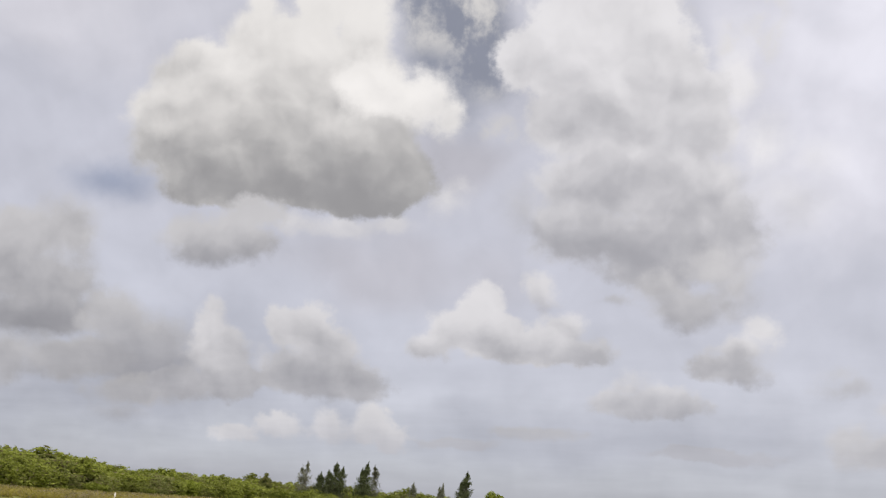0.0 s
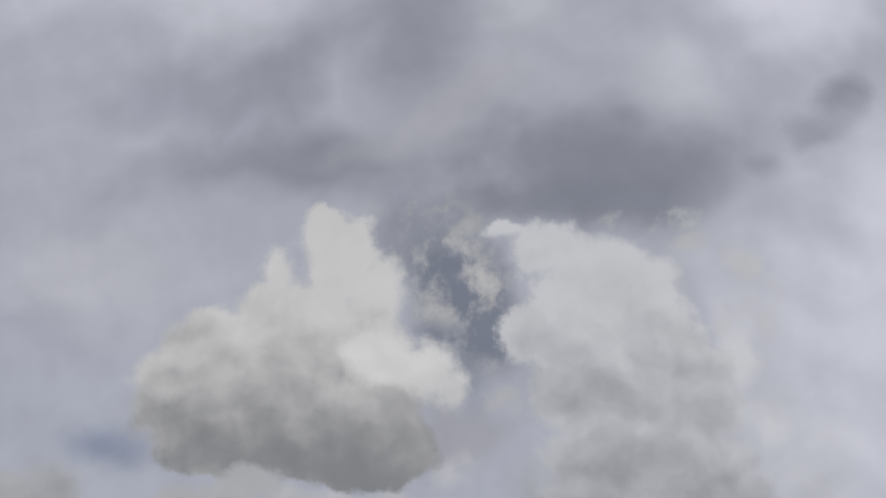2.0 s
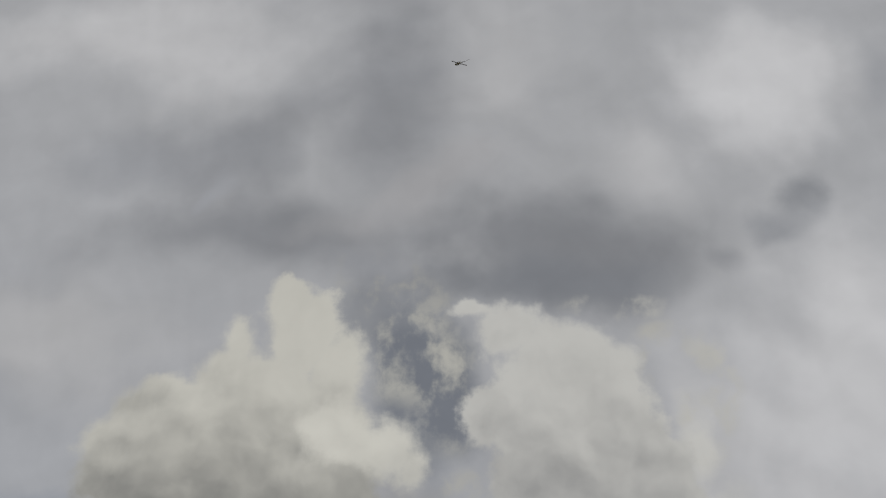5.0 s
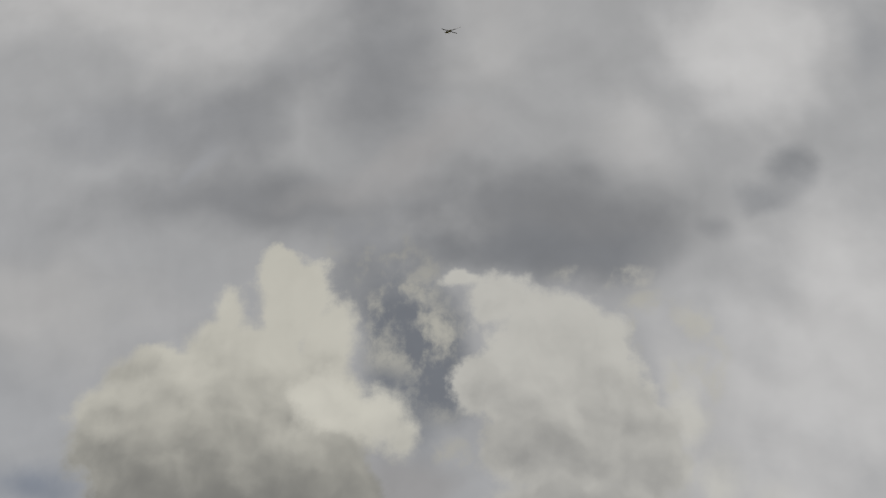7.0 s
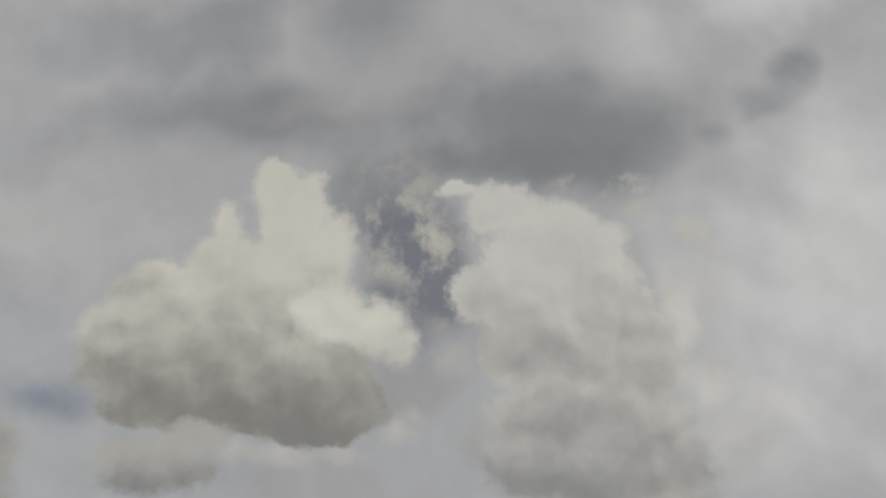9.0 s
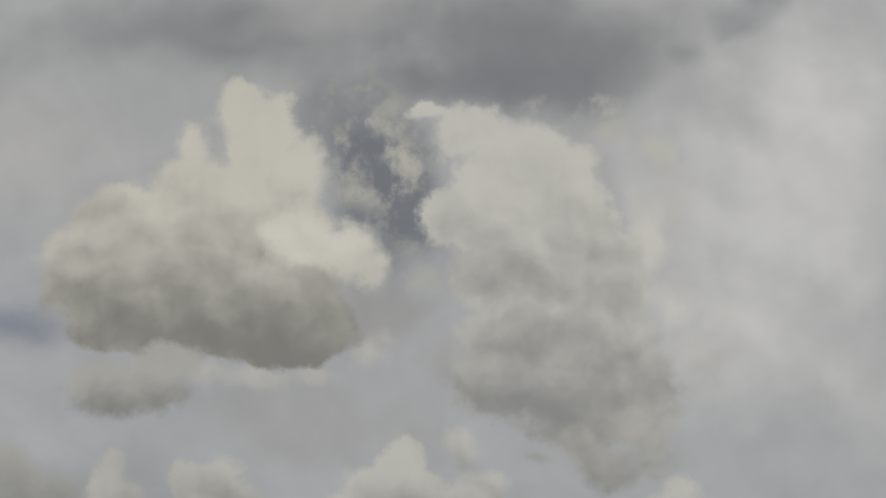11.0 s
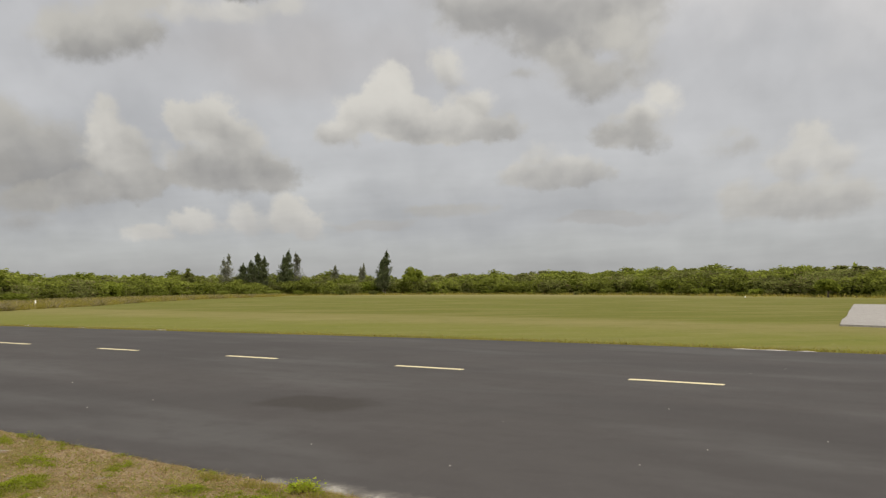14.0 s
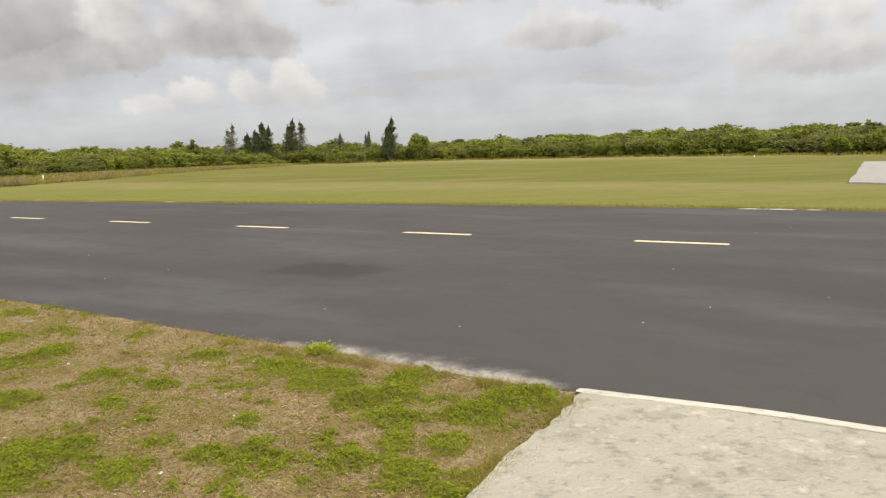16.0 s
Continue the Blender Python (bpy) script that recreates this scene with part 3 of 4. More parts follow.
def runway():
    xs = np.concatenate([np.linspace(-90, -14, 60), np.linspace(-13.8, 8, 220), np.linspace(9, 60, 40)])
    bm = bmesh.new()
    rows = []
    for x in xs:
        ragged = 0.05 * noise.noise((x * 2.1, 0, 0)) + 0.03 * noise.noise((x * 7, 5, 0))
        if x > 0.05:
            ragged *= 0.25
        lo = rim_at(NEAR, x) + ragged
        hi = rim_at(FAR, x) + 0.08 * noise.noise((x * 1.3, 9, 0))
        pts = [(lo - 0.05, -0.05), (lo, -0.010), (lo + 0.06, 0.0), (hi - 0.06, 0.0), (hi, -0.010), (hi + 0.05, -0.05)]
        rows.append([bm.verts.new((x, y, z)) for y, z in pts])
    for a, b in zip(rows, rows[1:]):
        for i in range(5):
            bm.faces.new((a[i], b[i], b[i + 1], a[i + 1]))
    me = bpy.data.meshes.new("runway")
    bm.to_mesh(me)
    bm.free()
    me.materials.append(ASPHALT)
    me.shade_smooth()
    ob = new("runway", me)
    ob.matrix_world = RUNWAY_POSE
    return tagged(ob, "dark worn asphalt model runway with sandy rims", "runway", kind="structure")


strip = runway()

# centre line dashes
DASH0, DASH_TURN, DASH, PERIOD = Vector((-13.13, 25.15, 0)), -0.585, 1.66, 5.15
line_dir = Vector((math.cos(DASH_TURN), math.sin(DASH_TURN), 0))


def dash_mesh():
    bm = bmesh.new()
    n = 14
    lower, upper = [], []
    for i in range(n + 1):
        x = DASH * i / n
        lower.append(bm.verts.new((x, -0.085 + 0.006 * noise.noise((x * 9, 1, 0)), 0.0)))
        upper.append(bm.verts.new((x, 0.085 + 0.006 * noise.noise((x * 9, 4, 0)), 0.0)))
    for i in range(n):
        bm.faces.new((lower[i], lower[i + 1], upper[i + 1], upper[i]))
    up = bmesh.ops.extrude_face_region(bm, geom=bm.faces[:])
    for v in up["geom"]:
        if isinstance(v, bmesh.types.BMVert):
            v.co.z += 0.004
    bmesh.ops.recalc_face_normals(bm, faces=bm.faces)
    me = bpy.data.meshes.new("centre_dash")
    bm.to_mesh(me)
    bm.free()
    me.materials.append(LINE)
    return me


dash_me = dash_mesh()
for i in range(-9, 12):
    ob = new("centre_dash", dash_me)
    ob.parent = strip
    at = DASH0 + line_dir * PERIOD * i
    ob.matrix_basis = TO_RUNWAY @ Matrix.Translation((at.x, at.y, 0.0005)) @ Matrix.Rotation(DASH_TURN, 4, "Z")

# the near concrete pad, on which the camera stands, with its pale rim against the asphalt
def pad():
    left = [Vector((1.19, 5.20)), Vector((0.98, 4.86)), Vector((0.79, 4.51)), Vector((0.52, 4.15)), Vector((0.24, 3.62)), Vector((-0.35, 2.6)), Vector((-1.3, 0.9)), Vector((-2.6, -1.4))]
    outline = []
    for a, b in zip(left, left[1:]):
        for k in range(6):
            p = a.lerp(b, k / 6)
            j = 0.03 * noise.noise((p.x * 6, p.y * 6, 0)) + 0.015 * noise.noise((p.x * 19, p.y * 19, 2))
            outline.append((p.x + j, p.y - j * 0.5))
    outline += [(-2.6, -1.4), (3.4, -5.2), (9.2, -1.0)]
    for x in np.linspace(9.0, 0.02, 60):
        outline.append(tuple((RUNWAY_POSE @ Vector((x, rim_at(NEAR, x) - 0.03, 0))).xy))
    me = slab("concrete_pad", outline, 0.008, 0.09, PAD)
    ob = tagged(new("concrete_pad", me), "pale weathered concrete pad beside the runway", "concrete pad", kind="structure")
    bm = bmesh.new()
    rows = []
    for x in np.linspace(-0.02, 9.0, 120):
        y = rim_at(NEAR, x) - 0.07
        w = 0.026 + 0.018 * noise.noise((x * 3, 0, 0)) + 0.014 * noise.noise((x * 11, 0, 0))
        h = 0.0105 + 0.003 * noise.noise((x * 8, 3, 0))
        rows.append([bm.verts.new(TO_PAD) for TO_PAD in (RUNWAY_POSE @ Vector((x, y - w - 0.03, 0.0083)), RUNWAY_POSE @ Vector((x, y - w, h)), RUNWAY_POSE @ Vector((x, y + w, h)), RUNWAY_POSE @ Vector((x, y + w + 0.01, -0.04)))])
    for a, b in zip(rows, rows[1:]):
        for i in range(3):
            bm.faces.new((a[i], b[i], b[i + 1], a[i + 1]))
    bmesh.ops.recalc_face_normals(bm, faces=bm.faces)
    part("rim_strip", bm, RIM, ob, "pale broken limestone rim", smooth=False)


pad()

# the far strip of bleached concrete that crosses the field
def far_strip():
    a, b = Vector((18.2, 31.2)), Vector((38.8, 64.3))
    right = Vector((0.57, -0.82))
    outline = [(a + (b - a) * k / 8 + right * 0.15 * noise.noise((k * 1.7, 0, 0))) for k in range(9)]
    outline += [b + right * 14, a + right * 14]
    me = slab("far_apron", [tuple(p) for p in outline], 0.05, 0.12, SLAB)
    tagged(new("far_apron", me), "bleached concrete apron across the mown field", "concrete apron", kind="structure")


far_strip()


# ---- trees and shrubs ----
def limb(bm, a, b, ra, rb, sides=6):
    d = (b - a).normalized()
    q = d.to_track_quat("Z", "Y").to_matrix()
    rings = []
    for p, r in ((a, ra), (b, rb)):
        rings.append([bm.verts.new(p + q @ Vector((r * math.cos(2 * math.pi * k / sides), r * math.sin(2 * math.pi * k / sides), 0))) for k in range(sides)])
    for k in range(sides):
        bm.faces.new((rings[0][k], rings[0][(k + 1) % sides], rings[1][(k + 1) % sides], rings[1][k]))
    bm.faces.new(rings[1])


def leaves(rng, centres, size, flat=0.5, long=1.6, up=0.0):
    """Small leaf quads, turned at random, at the given places."""
    n = len(centres)
    u = rng.normal(size=(n, 3))
    u[:, 2] *= flat
    u /= np.linalg.norm(u, axis=1)[:, None]
    w = rng.normal(size=(n, 3))
    w[:, 2] += up * 3
    w = np.cross(u, w)
    w /= np.linalg.norm(w, axis=1)[:, None] + 1e-9
    s = size * rng.uniform(0.6, 1.4, n)[:, None]
    a, b = u * s * long, w * s
    return np.stack([centres - a, centres - b * 0.6, centres + a, centres + b * 0.6], 1)


def shrub(seed, height, width, material, count=4200, size=0.13):
    """A shrub: stems from the ground and a crown of leaf clumps with gaps."""
    rng = np.random.default_rng(seed)
    top = tagged(new("shrub"), "dense green wild shrub at the edge of the field", "shrub", group="shrubs along the field", kind="")
    bm = bmesh.new()
    clumps = []
    for k in range(48):
        a, rr = rng.uniform(0, 6.283), math.sqrt(rng.uniform(0, 1)) * width * 0.5
        dome = math.sqrt(max(0.0, 1 - (rr / (width * 0.56)) ** 2))
        c = Vector((rr * math.cos(a), rr * math.sin(a), height * 0.88 * dome * rng.uniform(0.45, 1.0)))
        clumps.append((c, rng.uniform(0.09, 0.15) * width))
        if k < 9:
            foot = Vector((c.x * 0.2, c.y * 0.2, -0.1))
            mid = foot.lerp(c, 0.55) + Vector((0, 0, height * 0.08))
            limb(bm, foot, mid, 0.06, 0.04, 5)
            limb(bm, mid, c, 0.04, 0.015, 5)
    part("stems", bm, BARK, top)
    pts = []
    for c, r in clumps:
        m = int(count / len(clumps))
        p = rng.normal(size=(m, 3))
        p /= np.linalg.norm(p, axis=1)[:, None]
        p *= r * rng.uniform(0.2, 1.15, m)[:, None]
        p[:, 2] *= 0.75
        pts.append(p + np.array(c))
    pts = np.concatenate(pts)
    skirt = rng.uniform(-0.55, 0.55, (count // 2, 3)) * np.array([width, width * 0.9, 0]) + np.array([0, 0, 0.1])
    skirt[:, 2] += rng.uniform(0, height * 0.72, len(skirt))
    pts = np.concatenate([pts, skirt])
    pts = pts[pts[:, 2] > 0.02]
    crown = new("crown", quads("crown", leaves(rng, pts, size, 0.5, 1.6, 0.5), material))
    crown.parent = top
    return top


def pine(seed, height, width, material, count=7000, sparse=0.0, lean=0.0, forks=1):
    """A casuarina-like pine: a straight tapered trunk, rising limbs and needle sprays."""
    rng = np.random.default_rng(seed)
    top = tagged(new("pine_tree"), "tall dark feathery pine above the shrubs", "tree", group="pines above the shrubs")
    bm = bmesh.new()
    pts = []
    for f in range(forks):
        off = Vector(((f - (forks - 1) / 2) * width * 0.24, rng.uniform(-0.3, 0.3), 0))
        h = height * (1.0 if f == forks // 2 else rng.uniform(0.78, 0.93))
        last = Vector((off.x * 0.3, 0, -0.2))
        for k in range(8):
            nxt = Vector((off.x * (0.3 + 0.7 * (k + 1) / 8) + lean * (k + 1) / 8, off.y, h * (k + 1) / 8))
            limb(bm, last, nxt, 0.16 * (1 - k / 8.5), 0.16 * (1 - (k + 1) / 8.5), 7)
            last = nxt
        for k in range(110):
            z = rng.uniform(0.12, 0.97)
            reach = width * 0.72 * (1 - z) ** 0.8 * rng.uniform(0.35, 1.1) / forks ** 0.35 + 0.08
            if rng.uniform() < sparse * 0.75:
                continue
            a = rng.uniform(0, 6.283)
            s = Vector((off.x * (0.3 + 0.7 * z) + lean * z, off.y, h * z))
            e = s + Vector((math.cos(a) * reach, math.sin(a) * reach, reach * 0.7))
            limb(bm, s, e, 0.03, 0.008, 4)
            m = int(count / 110 / forks ** 0.5)
            t = rng.uniform(0.2, 1.08, m)[:, None]
            p = np.array(s) * (1 - t) + np.array(e) * t + rng.normal(size=(m, 3)) * np.array([0.22, 0.22, 0.30]) * (0.35 + 0.9 * (1 - z))
            pts.append(p)
        tip = np.array([off.x + lean, off.y, h]) + rng.normal(size=(40, 3)) * np.array([0.07, 0.07, 0.28])
        pts.append(tip)
    part("trunk", bm, BARK, top)
    crown = new("crown", quads("crown", leaves(rng, np.concatenate(pts), 0.10, 1.6, 2.2, 0.3), material))
    crown.parent = top
    return top


def on_bearing(az, dist):
    return dist * math.sin(radians(az)), dist * math.cos(radians(az))


def tree_line(az):
    """How far off the front of the shrubs stands, by bearing."""
    return float(np.interp(az, (-70, -40, -33, -27, -20, -14, -8, 0, 8, 16, 24, 34, 60), (60, 78, 92, 112, 150, 172, 182, 185, 178, 160, 140, 122, 110)))


def skyline(az):
    """How tall the shrubs stand there, in degrees above eye height."""
    return float(np.interp(az, (-60, -33, -30, -27.5, -25, -23, -19, -16, -13, -8, -5, -1, 5, 11, 15, 20, 23, 24.6, 26, 28, 32, 60),
                           (2.3, 2.0, 1.6, 1.3, 0.9, 1.2, 1.25, 1.2, 1.0, 0.95, 1.2, 1.0, 1.15, 1.25, 1.3, 1.5, 1.7, 1.2, 1.35, 1.5, 1.4, 1.4)))


kinds = [shrub(11, 4.6, 5.2, SHRUB), shrub(12, 4.6, 6.4, SHRUB_DULL), shrub(13, 4.6, 4.6, SHRUB_BRIGHT), shrub(14, 4.6, 5.6, SHRUB),
         shrub(15, 4.6, 4.2, SHRUB_DULL), shrub(16, 4.6, 6.0, SHRUB)]
rng = np.random.default_rng(5)
first = set()


def set_shrub(kind, x, y, height, turn, wide=1.0):
    m = pose(x, y, -0.03, 0, 0, turn)
    base = kinds[kind]
    k = height / 4.6
    if kind not in first:
        first.add(kind)
        base.matrix_basis = m @ Matrix.Diagonal((k * wide, k * wide, k, 1))
        return base
    ob = copy_thing(base, m)
    ob.scale = (k * wide, k * wide, k)
    return ob


for row, (gap, low, count) in enumerate(((0.0, 0.74, 92), (6.0, 0.92, 88), (13.0, 1.05, 78))):
    for i in range(count):
        az = -50 + 96 * (i + rng.uniform(-0.35, 0.35)) / (count - 1)
        dist = tree_line(az) + gap + rng.uniform(-2, 2)
        x, y = on_bearing(az, dist)
        tall = 1.7 + dist * math.tan(radians(skyline(az)))
        tall *= low * rng.uniform(0.86, 1.12)
        set_shrub(int(rng.integers(0, 6)), x, y, tall, rng.uniform(0, 360), rng.uniform(1.15, 1.55))


# low young bushes along the front of the line
for i in range(46):
    az = -32 + 68 * (i + rng.uniform(-0.5, 0.5)) / 45
    dist = tree_line(az) - rng.uniform(2.5, 8)
    x, y = on_bearing(az, dist)
    set_shrub(int(rng.choice([0, 2, 2, 4])), x, y, rng.uniform(0.7, 1.7), rng.uniform(0, 360), 1.5)


def far_woods():
    """The wood behind, that nobody could count: a deep bank of leaf clumps."""
    rng = np.random.default_rng(8)
    n = 90000
    az = rng.uniform(-56, 52, n)
    depth = rng.uniform(14, 40, n)
    dist = np.array([tree_line(a) for a in az]) + depth
    sky = np.array([skyline(a) for a in az])
    lump = np.array([0.80 + 0.24 * noise.noise((a * 1.1, 0, 0)) + 0.14 * noise.noise((a * 3.7, 4, 0)) for a in az])
    z = (1.7 + dist * np.tan(np.radians(sky))) * lump * rng.uniform(0, 1, n) ** 0.6
    p = np.stack([dist * np.sin(np.radians(az)), dist * np.cos(np.radians(az)), z], 1)
    ob = new("far_woods", quads("far_woods", leaves(rng, p, 0.22, 0.5, 1.6, 0.5), SHRUB))
    tagged(ob, "dense green wood behind the field's edge", "woods", kind="stuff")


far_woods()

# the trees that stand out above the line
for seed, az, el, width, mat, sparse, forks, extra in ((21, -13.3, 2.35, 5.0, PINE_THIN, 0.6, 2, 6), (22, -11.05, 2.5, 6.6, PINE, 0.0, 3, 3), (23, -9.0, 2.66, 5.0, PINE, 0.0, 2, 3),
                                                (24, -8.3, 2.5, 4.4, PINE_THIN, 0.3, 1, 4), (25, -1.75, 2.66, 4.8, PINE, 0.0, 2, -3), (26, -12.1, 1.7, 3.4, PINE, 0.2, 1, 6),
                                                (27, -5.4, 1.6, 3.0, PINE_THIN, 0.5, 1, 6), (28, -3.4, 1.65, 3.0, PINE_THIN, 0.6, 2, 5)):
    dist = tree_line(az) + extra
    x, y = on_bearing(az, dist)
    t = pine(seed, 1.7 + dist * math.tan(radians(el)), width, mat, sparse=sparse, forks=forks, count=2600 if mat is PINE_THIN else 6000)
    t.matrix_basis = pose(x, y, 0, 0, 0, 0)
    if mat is PINE_THIN:
        tagged(t, "sparse greyish pine with thin feathery limbs")


def broadleaf(seed, height, width, material, az, extra, label):
    rng = np.random.default_rng(seed)
    top = tagged(new("broadleaf_tree"), label, "tree")
    bm = bmesh.new()
    limb(bm, Vector((0, 0, -0.2)), Vector((0.05, 0, height * 0.55)), 0.14, 0.09, 8)
    pts = []
    for k in range(30):
        a, r = rng.uniform(0, 6.283), math.sqrt(rng.uniform()) * width * 0.40
        c = Vector((r * math.cos(a), r * math.sin(a), height * (0.48 + 0.45 * rng.uniform() * (1 - (r / width * 2) ** 2))))
        limb(bm, Vector((0.05, 0, height * rng.uniform(0.35, 0.55))), c, 0.05, 0.015, 5)
        p = rng.normal(size=(150, 3))
        p /= np.linalg.norm(p, axis=1)[:, None]
        pts.append(p * (width * 0.17 * rng.uniform(0.5, 1.1, 150))[:, None] * np.array([1, 1, 0.8]) + np.array(c))
    part("trunk", bm, BARK, top)
    crown = new("crown", quads("crown", leaves(rng, np.concatenate(pts), 0.13), material))
    crown.parent = top
    top.matrix_basis = pose(*on_bearing(az, tree_line(az) + extra), 0)
    return top


d0 = tree_line(0.4)
broadleaf(31, 1.7 + d0 * math.tan(radians(1.72)), 5.2, SHRUB_BRIGHT, 0.4, -2, "round bright green tree above the shrubs")
broadleaf(32, 1.7 + tree_line(-27.8) * math.tan(radians(1.5)), 3.2, SHRUB, -27.8, -1, "small dark green tree above the shrubs")
broadleaf(33, 1.7 + tree_line(-15.9) * math.tan(radians(1.5)), 2.6, SHRUB_DULL, -15.9, 2, "small dull green tree above the shrubs")
broadleaf(34, 1.7 + tree_line(28) * math.tan(radians(1.4)), 5.0, SHRUB, 28.0, 4, "round dark green tree above the shrubs")
broadleaf(35, 2.6, 3.2, SHRUB_BRIGHT, 29.6, -12, "low bright green bush in the field")


# ---- grasses ----
def blades(rng, x, y, z, height, width, lean):
    n = len(x)
    a = rng.uniform(0, 6.283, n)
    h = height * rng.uniform(0.5, 1.3, n)
    w = width * rng.uniform(0.6, 1.3, n)
    lx, ly = lean * h * rng.normal(size=n), lean * h * rng.normal(size=n)
    dx, dy = np.cos(a) * w / 2, np.sin(a) * w / 2
    p = np.stack([x, y, z], 1)
    low1, low2 = p + np.stack([-dx, -dy, 0 * dx], 1), p + np.stack([dx, dy, 0 * dx], 1)
    tip = p + np.stack([lx, ly, h], 1)
    return np.stack([low1, low2, tip + np.stack([dx, dy, 0 * dx], 1) * 0.25, tip - np.stack([dx, dy, 0 * dx], 1) * 0.25], 1)


PATCHES = [(-2.25, 5.35, .26), (-2.13, 4.53, .22), (-1.7, 4.11, .30), (-1.25, 4.31, .20), (-1.16, 4.88, .22), (-2.0, 5.8, .18), (-2.6, 6.11, .25), (-1.87, 6.62, .25),
           (-1.14, 6.16, .36), (-0.42, 5.26, .26), (-0.19, 5.36, .22), (-0.21, 4.82, .24), (-0.16, 4.37, .22), (-0.41, 4.14, .20), (0.61, 5.14, .28), (0.83, 5.24, .20),
           (-0.09, 3.95, .22), (0.18, 4.33, .26), (-3.0, 5.57, .22), (-2.28, 4.1, .20), (-0.75, 5.75, .40), (-0.1, 5.7, .30), (0.35, 4.85, .30), (-3.4, 6.9, .35), (-4.3, 7.6, .4)]


def on_verge(x, y):
    """True where the near verge is bare of runway and pad."""
    r = np.stack([x - ORIGIN.x, y - ORIGIN.y], 1)
    rx = r[:, 0] * ALONG.x + r[:, 1] * ALONG.y
    ry = r[:, 0] * SQUARE.x + r[:, 1] * SQUARE.y
    rim = rim_at(NEAR, rx)
    pad_left = np.interp(y, [-1.4, 0.9, 2.6, 3.62, 4.15, 4.51, 4.86, 5.2], [-2.6, -1.3, -0.35, 0.24, 0.52, 0.79, 0.98, 1.19])
    ragged = np.array([0.07 * noise.noise((u * 2.6, 7, 0)) + 0.05 * noise.noise((u * 8.0, 3, 0)) for u in rx])
    return (ry < rim - 0.03 + ragged) & (x < pad_left + 0.02 + ragged)


def greenness(x, y):
    g = np.array([noise.noise((a * 1.5, b * 1.5, 0)) * 0.75 + noise.noise((a * 4.5, b * 4.5, 5)) * 0.6 + noise.noise((a * 13, b * 13, 9)) * 0.55 for a, b in zip(x, y)])
    for px, py, r in PATCHES:
        g = np.maximum(g, 0.95 - np.hypot((x - px) / r, (y - py) / (r * 1.15)) + 0.45 * g)
    # the sward thickens towards the corner of the pad
    return g + 0.08 * np.clip((x + 1.6) / 1.2, 0, 1) - 0.12


def near_verge():
    rng = np.random.default_rng(41)
    n = 440000
    x, y = rng.uniform(-7.6, 1.3, n), 2.2 + 8.8 * rng.uniform(0, 1, n) ** 1.3
    ok = on_verge(x, y) & (x + 0.72 * y + 0.8 + rng.normal(size=n) * 0.5 > 0) & (y > 2.9 + rng.normal(size=n) * 0.3)
    x, y = x[ok], y[ok]
    g = greenness(x, y)
    green = (g > 0.20) | (rng.uniform(size=len(x)) < 0.04 + 0.22 * np.clip(g + 0.25, 0, 1))
    thin = rng.uniform(size=len(x)) < 0.66
    dry = ~green & thin
    z = np.full(len(x), -0.03)
    tagged(new("dry_grass", quads("dry_grass", leaves(rng, np.stack([x[dry], y[dry], -0.028 + 0.014 * rng.uniform(size=dry.sum())], 1), 0.0048, 0.25, 3.6, 1.0), STRAW)), "short dry straw-coloured grass on the verge", "grass", kind="stuff")
    mid = (g > -0.55) & (rng.uniform(size=len(x)) < 0.24 + 0.25 * np.clip(g + 0.3, 0, 1))
    tagged(new("green_grass", quads("green_grass", blades(rng, x[mid], y[mid], z[mid], 0.032, 0.004, 1.4), TURF)), "short green grass on the verge", "grass", kind="stuff")
    hgt = np.clip(g[green] - 0.20, 0, 0.7) * 0.11 + 0.010
    c = np.stack([x[green], y[green], hgt * rng.uniform(0.35, 1.0, green.sum()) - 0.03], 1)
    near = [c + rng.normal(size=c.shape) * np.array([0.014, 0.014, 0.005]) for k in range(3)]
    c = np.concatenate([c] + near)
    tagged(new("weeds", quads("weeds", leaves(rng, c, 0.0066, 0.45, 1.4, 0.7), WEED)), "low creeping green weeds in patches", "weeds", kind="stuff")


near_verge()


def outer_verge():
    """The same rough sward further round the pad, coarser."""
    rng = np.random.default_rng(47)
    n = 150000
    x, y = rng.uniform(-26, 12, n), rng.uniform(-12, 24, n)
    ok = on_verge(x, y) & ((x + 0.72 * y + 0.8 < 0.4) | (y < 2.8))
    x, y = x[ok], y[ok]
    tagged(new("verge_grass", quads("verge_grass", blades(rng, x, y, np.full(len(x), -0.03), 0.06, 0.010, 0.9), TURF)), "short patchy grass round the concrete pad", "grass", kind="stuff")


outer_verge()


def weed_clump(x, y, size, seed):
    rng = np.random.default_rng(seed)
    p = rng.normal(size=(1100, 3)) * np.array([0.45, 0.45, 0.16]) * size
    p[:, 2] = np.abs(p[:, 2]) + 0.01
    top = new("weed_clump", quads("weed_clump", leaves(rng, p, 0.0085, 0.5, 1.5, 0.6), WEED))
    top.matrix_basis = pose(x, y, -0.01)
    tagged(top, "bright green weed clump on the runway rim", "weed", kind="stuff")


weed_clump(-0.90, 6.57, 0.15, 1)


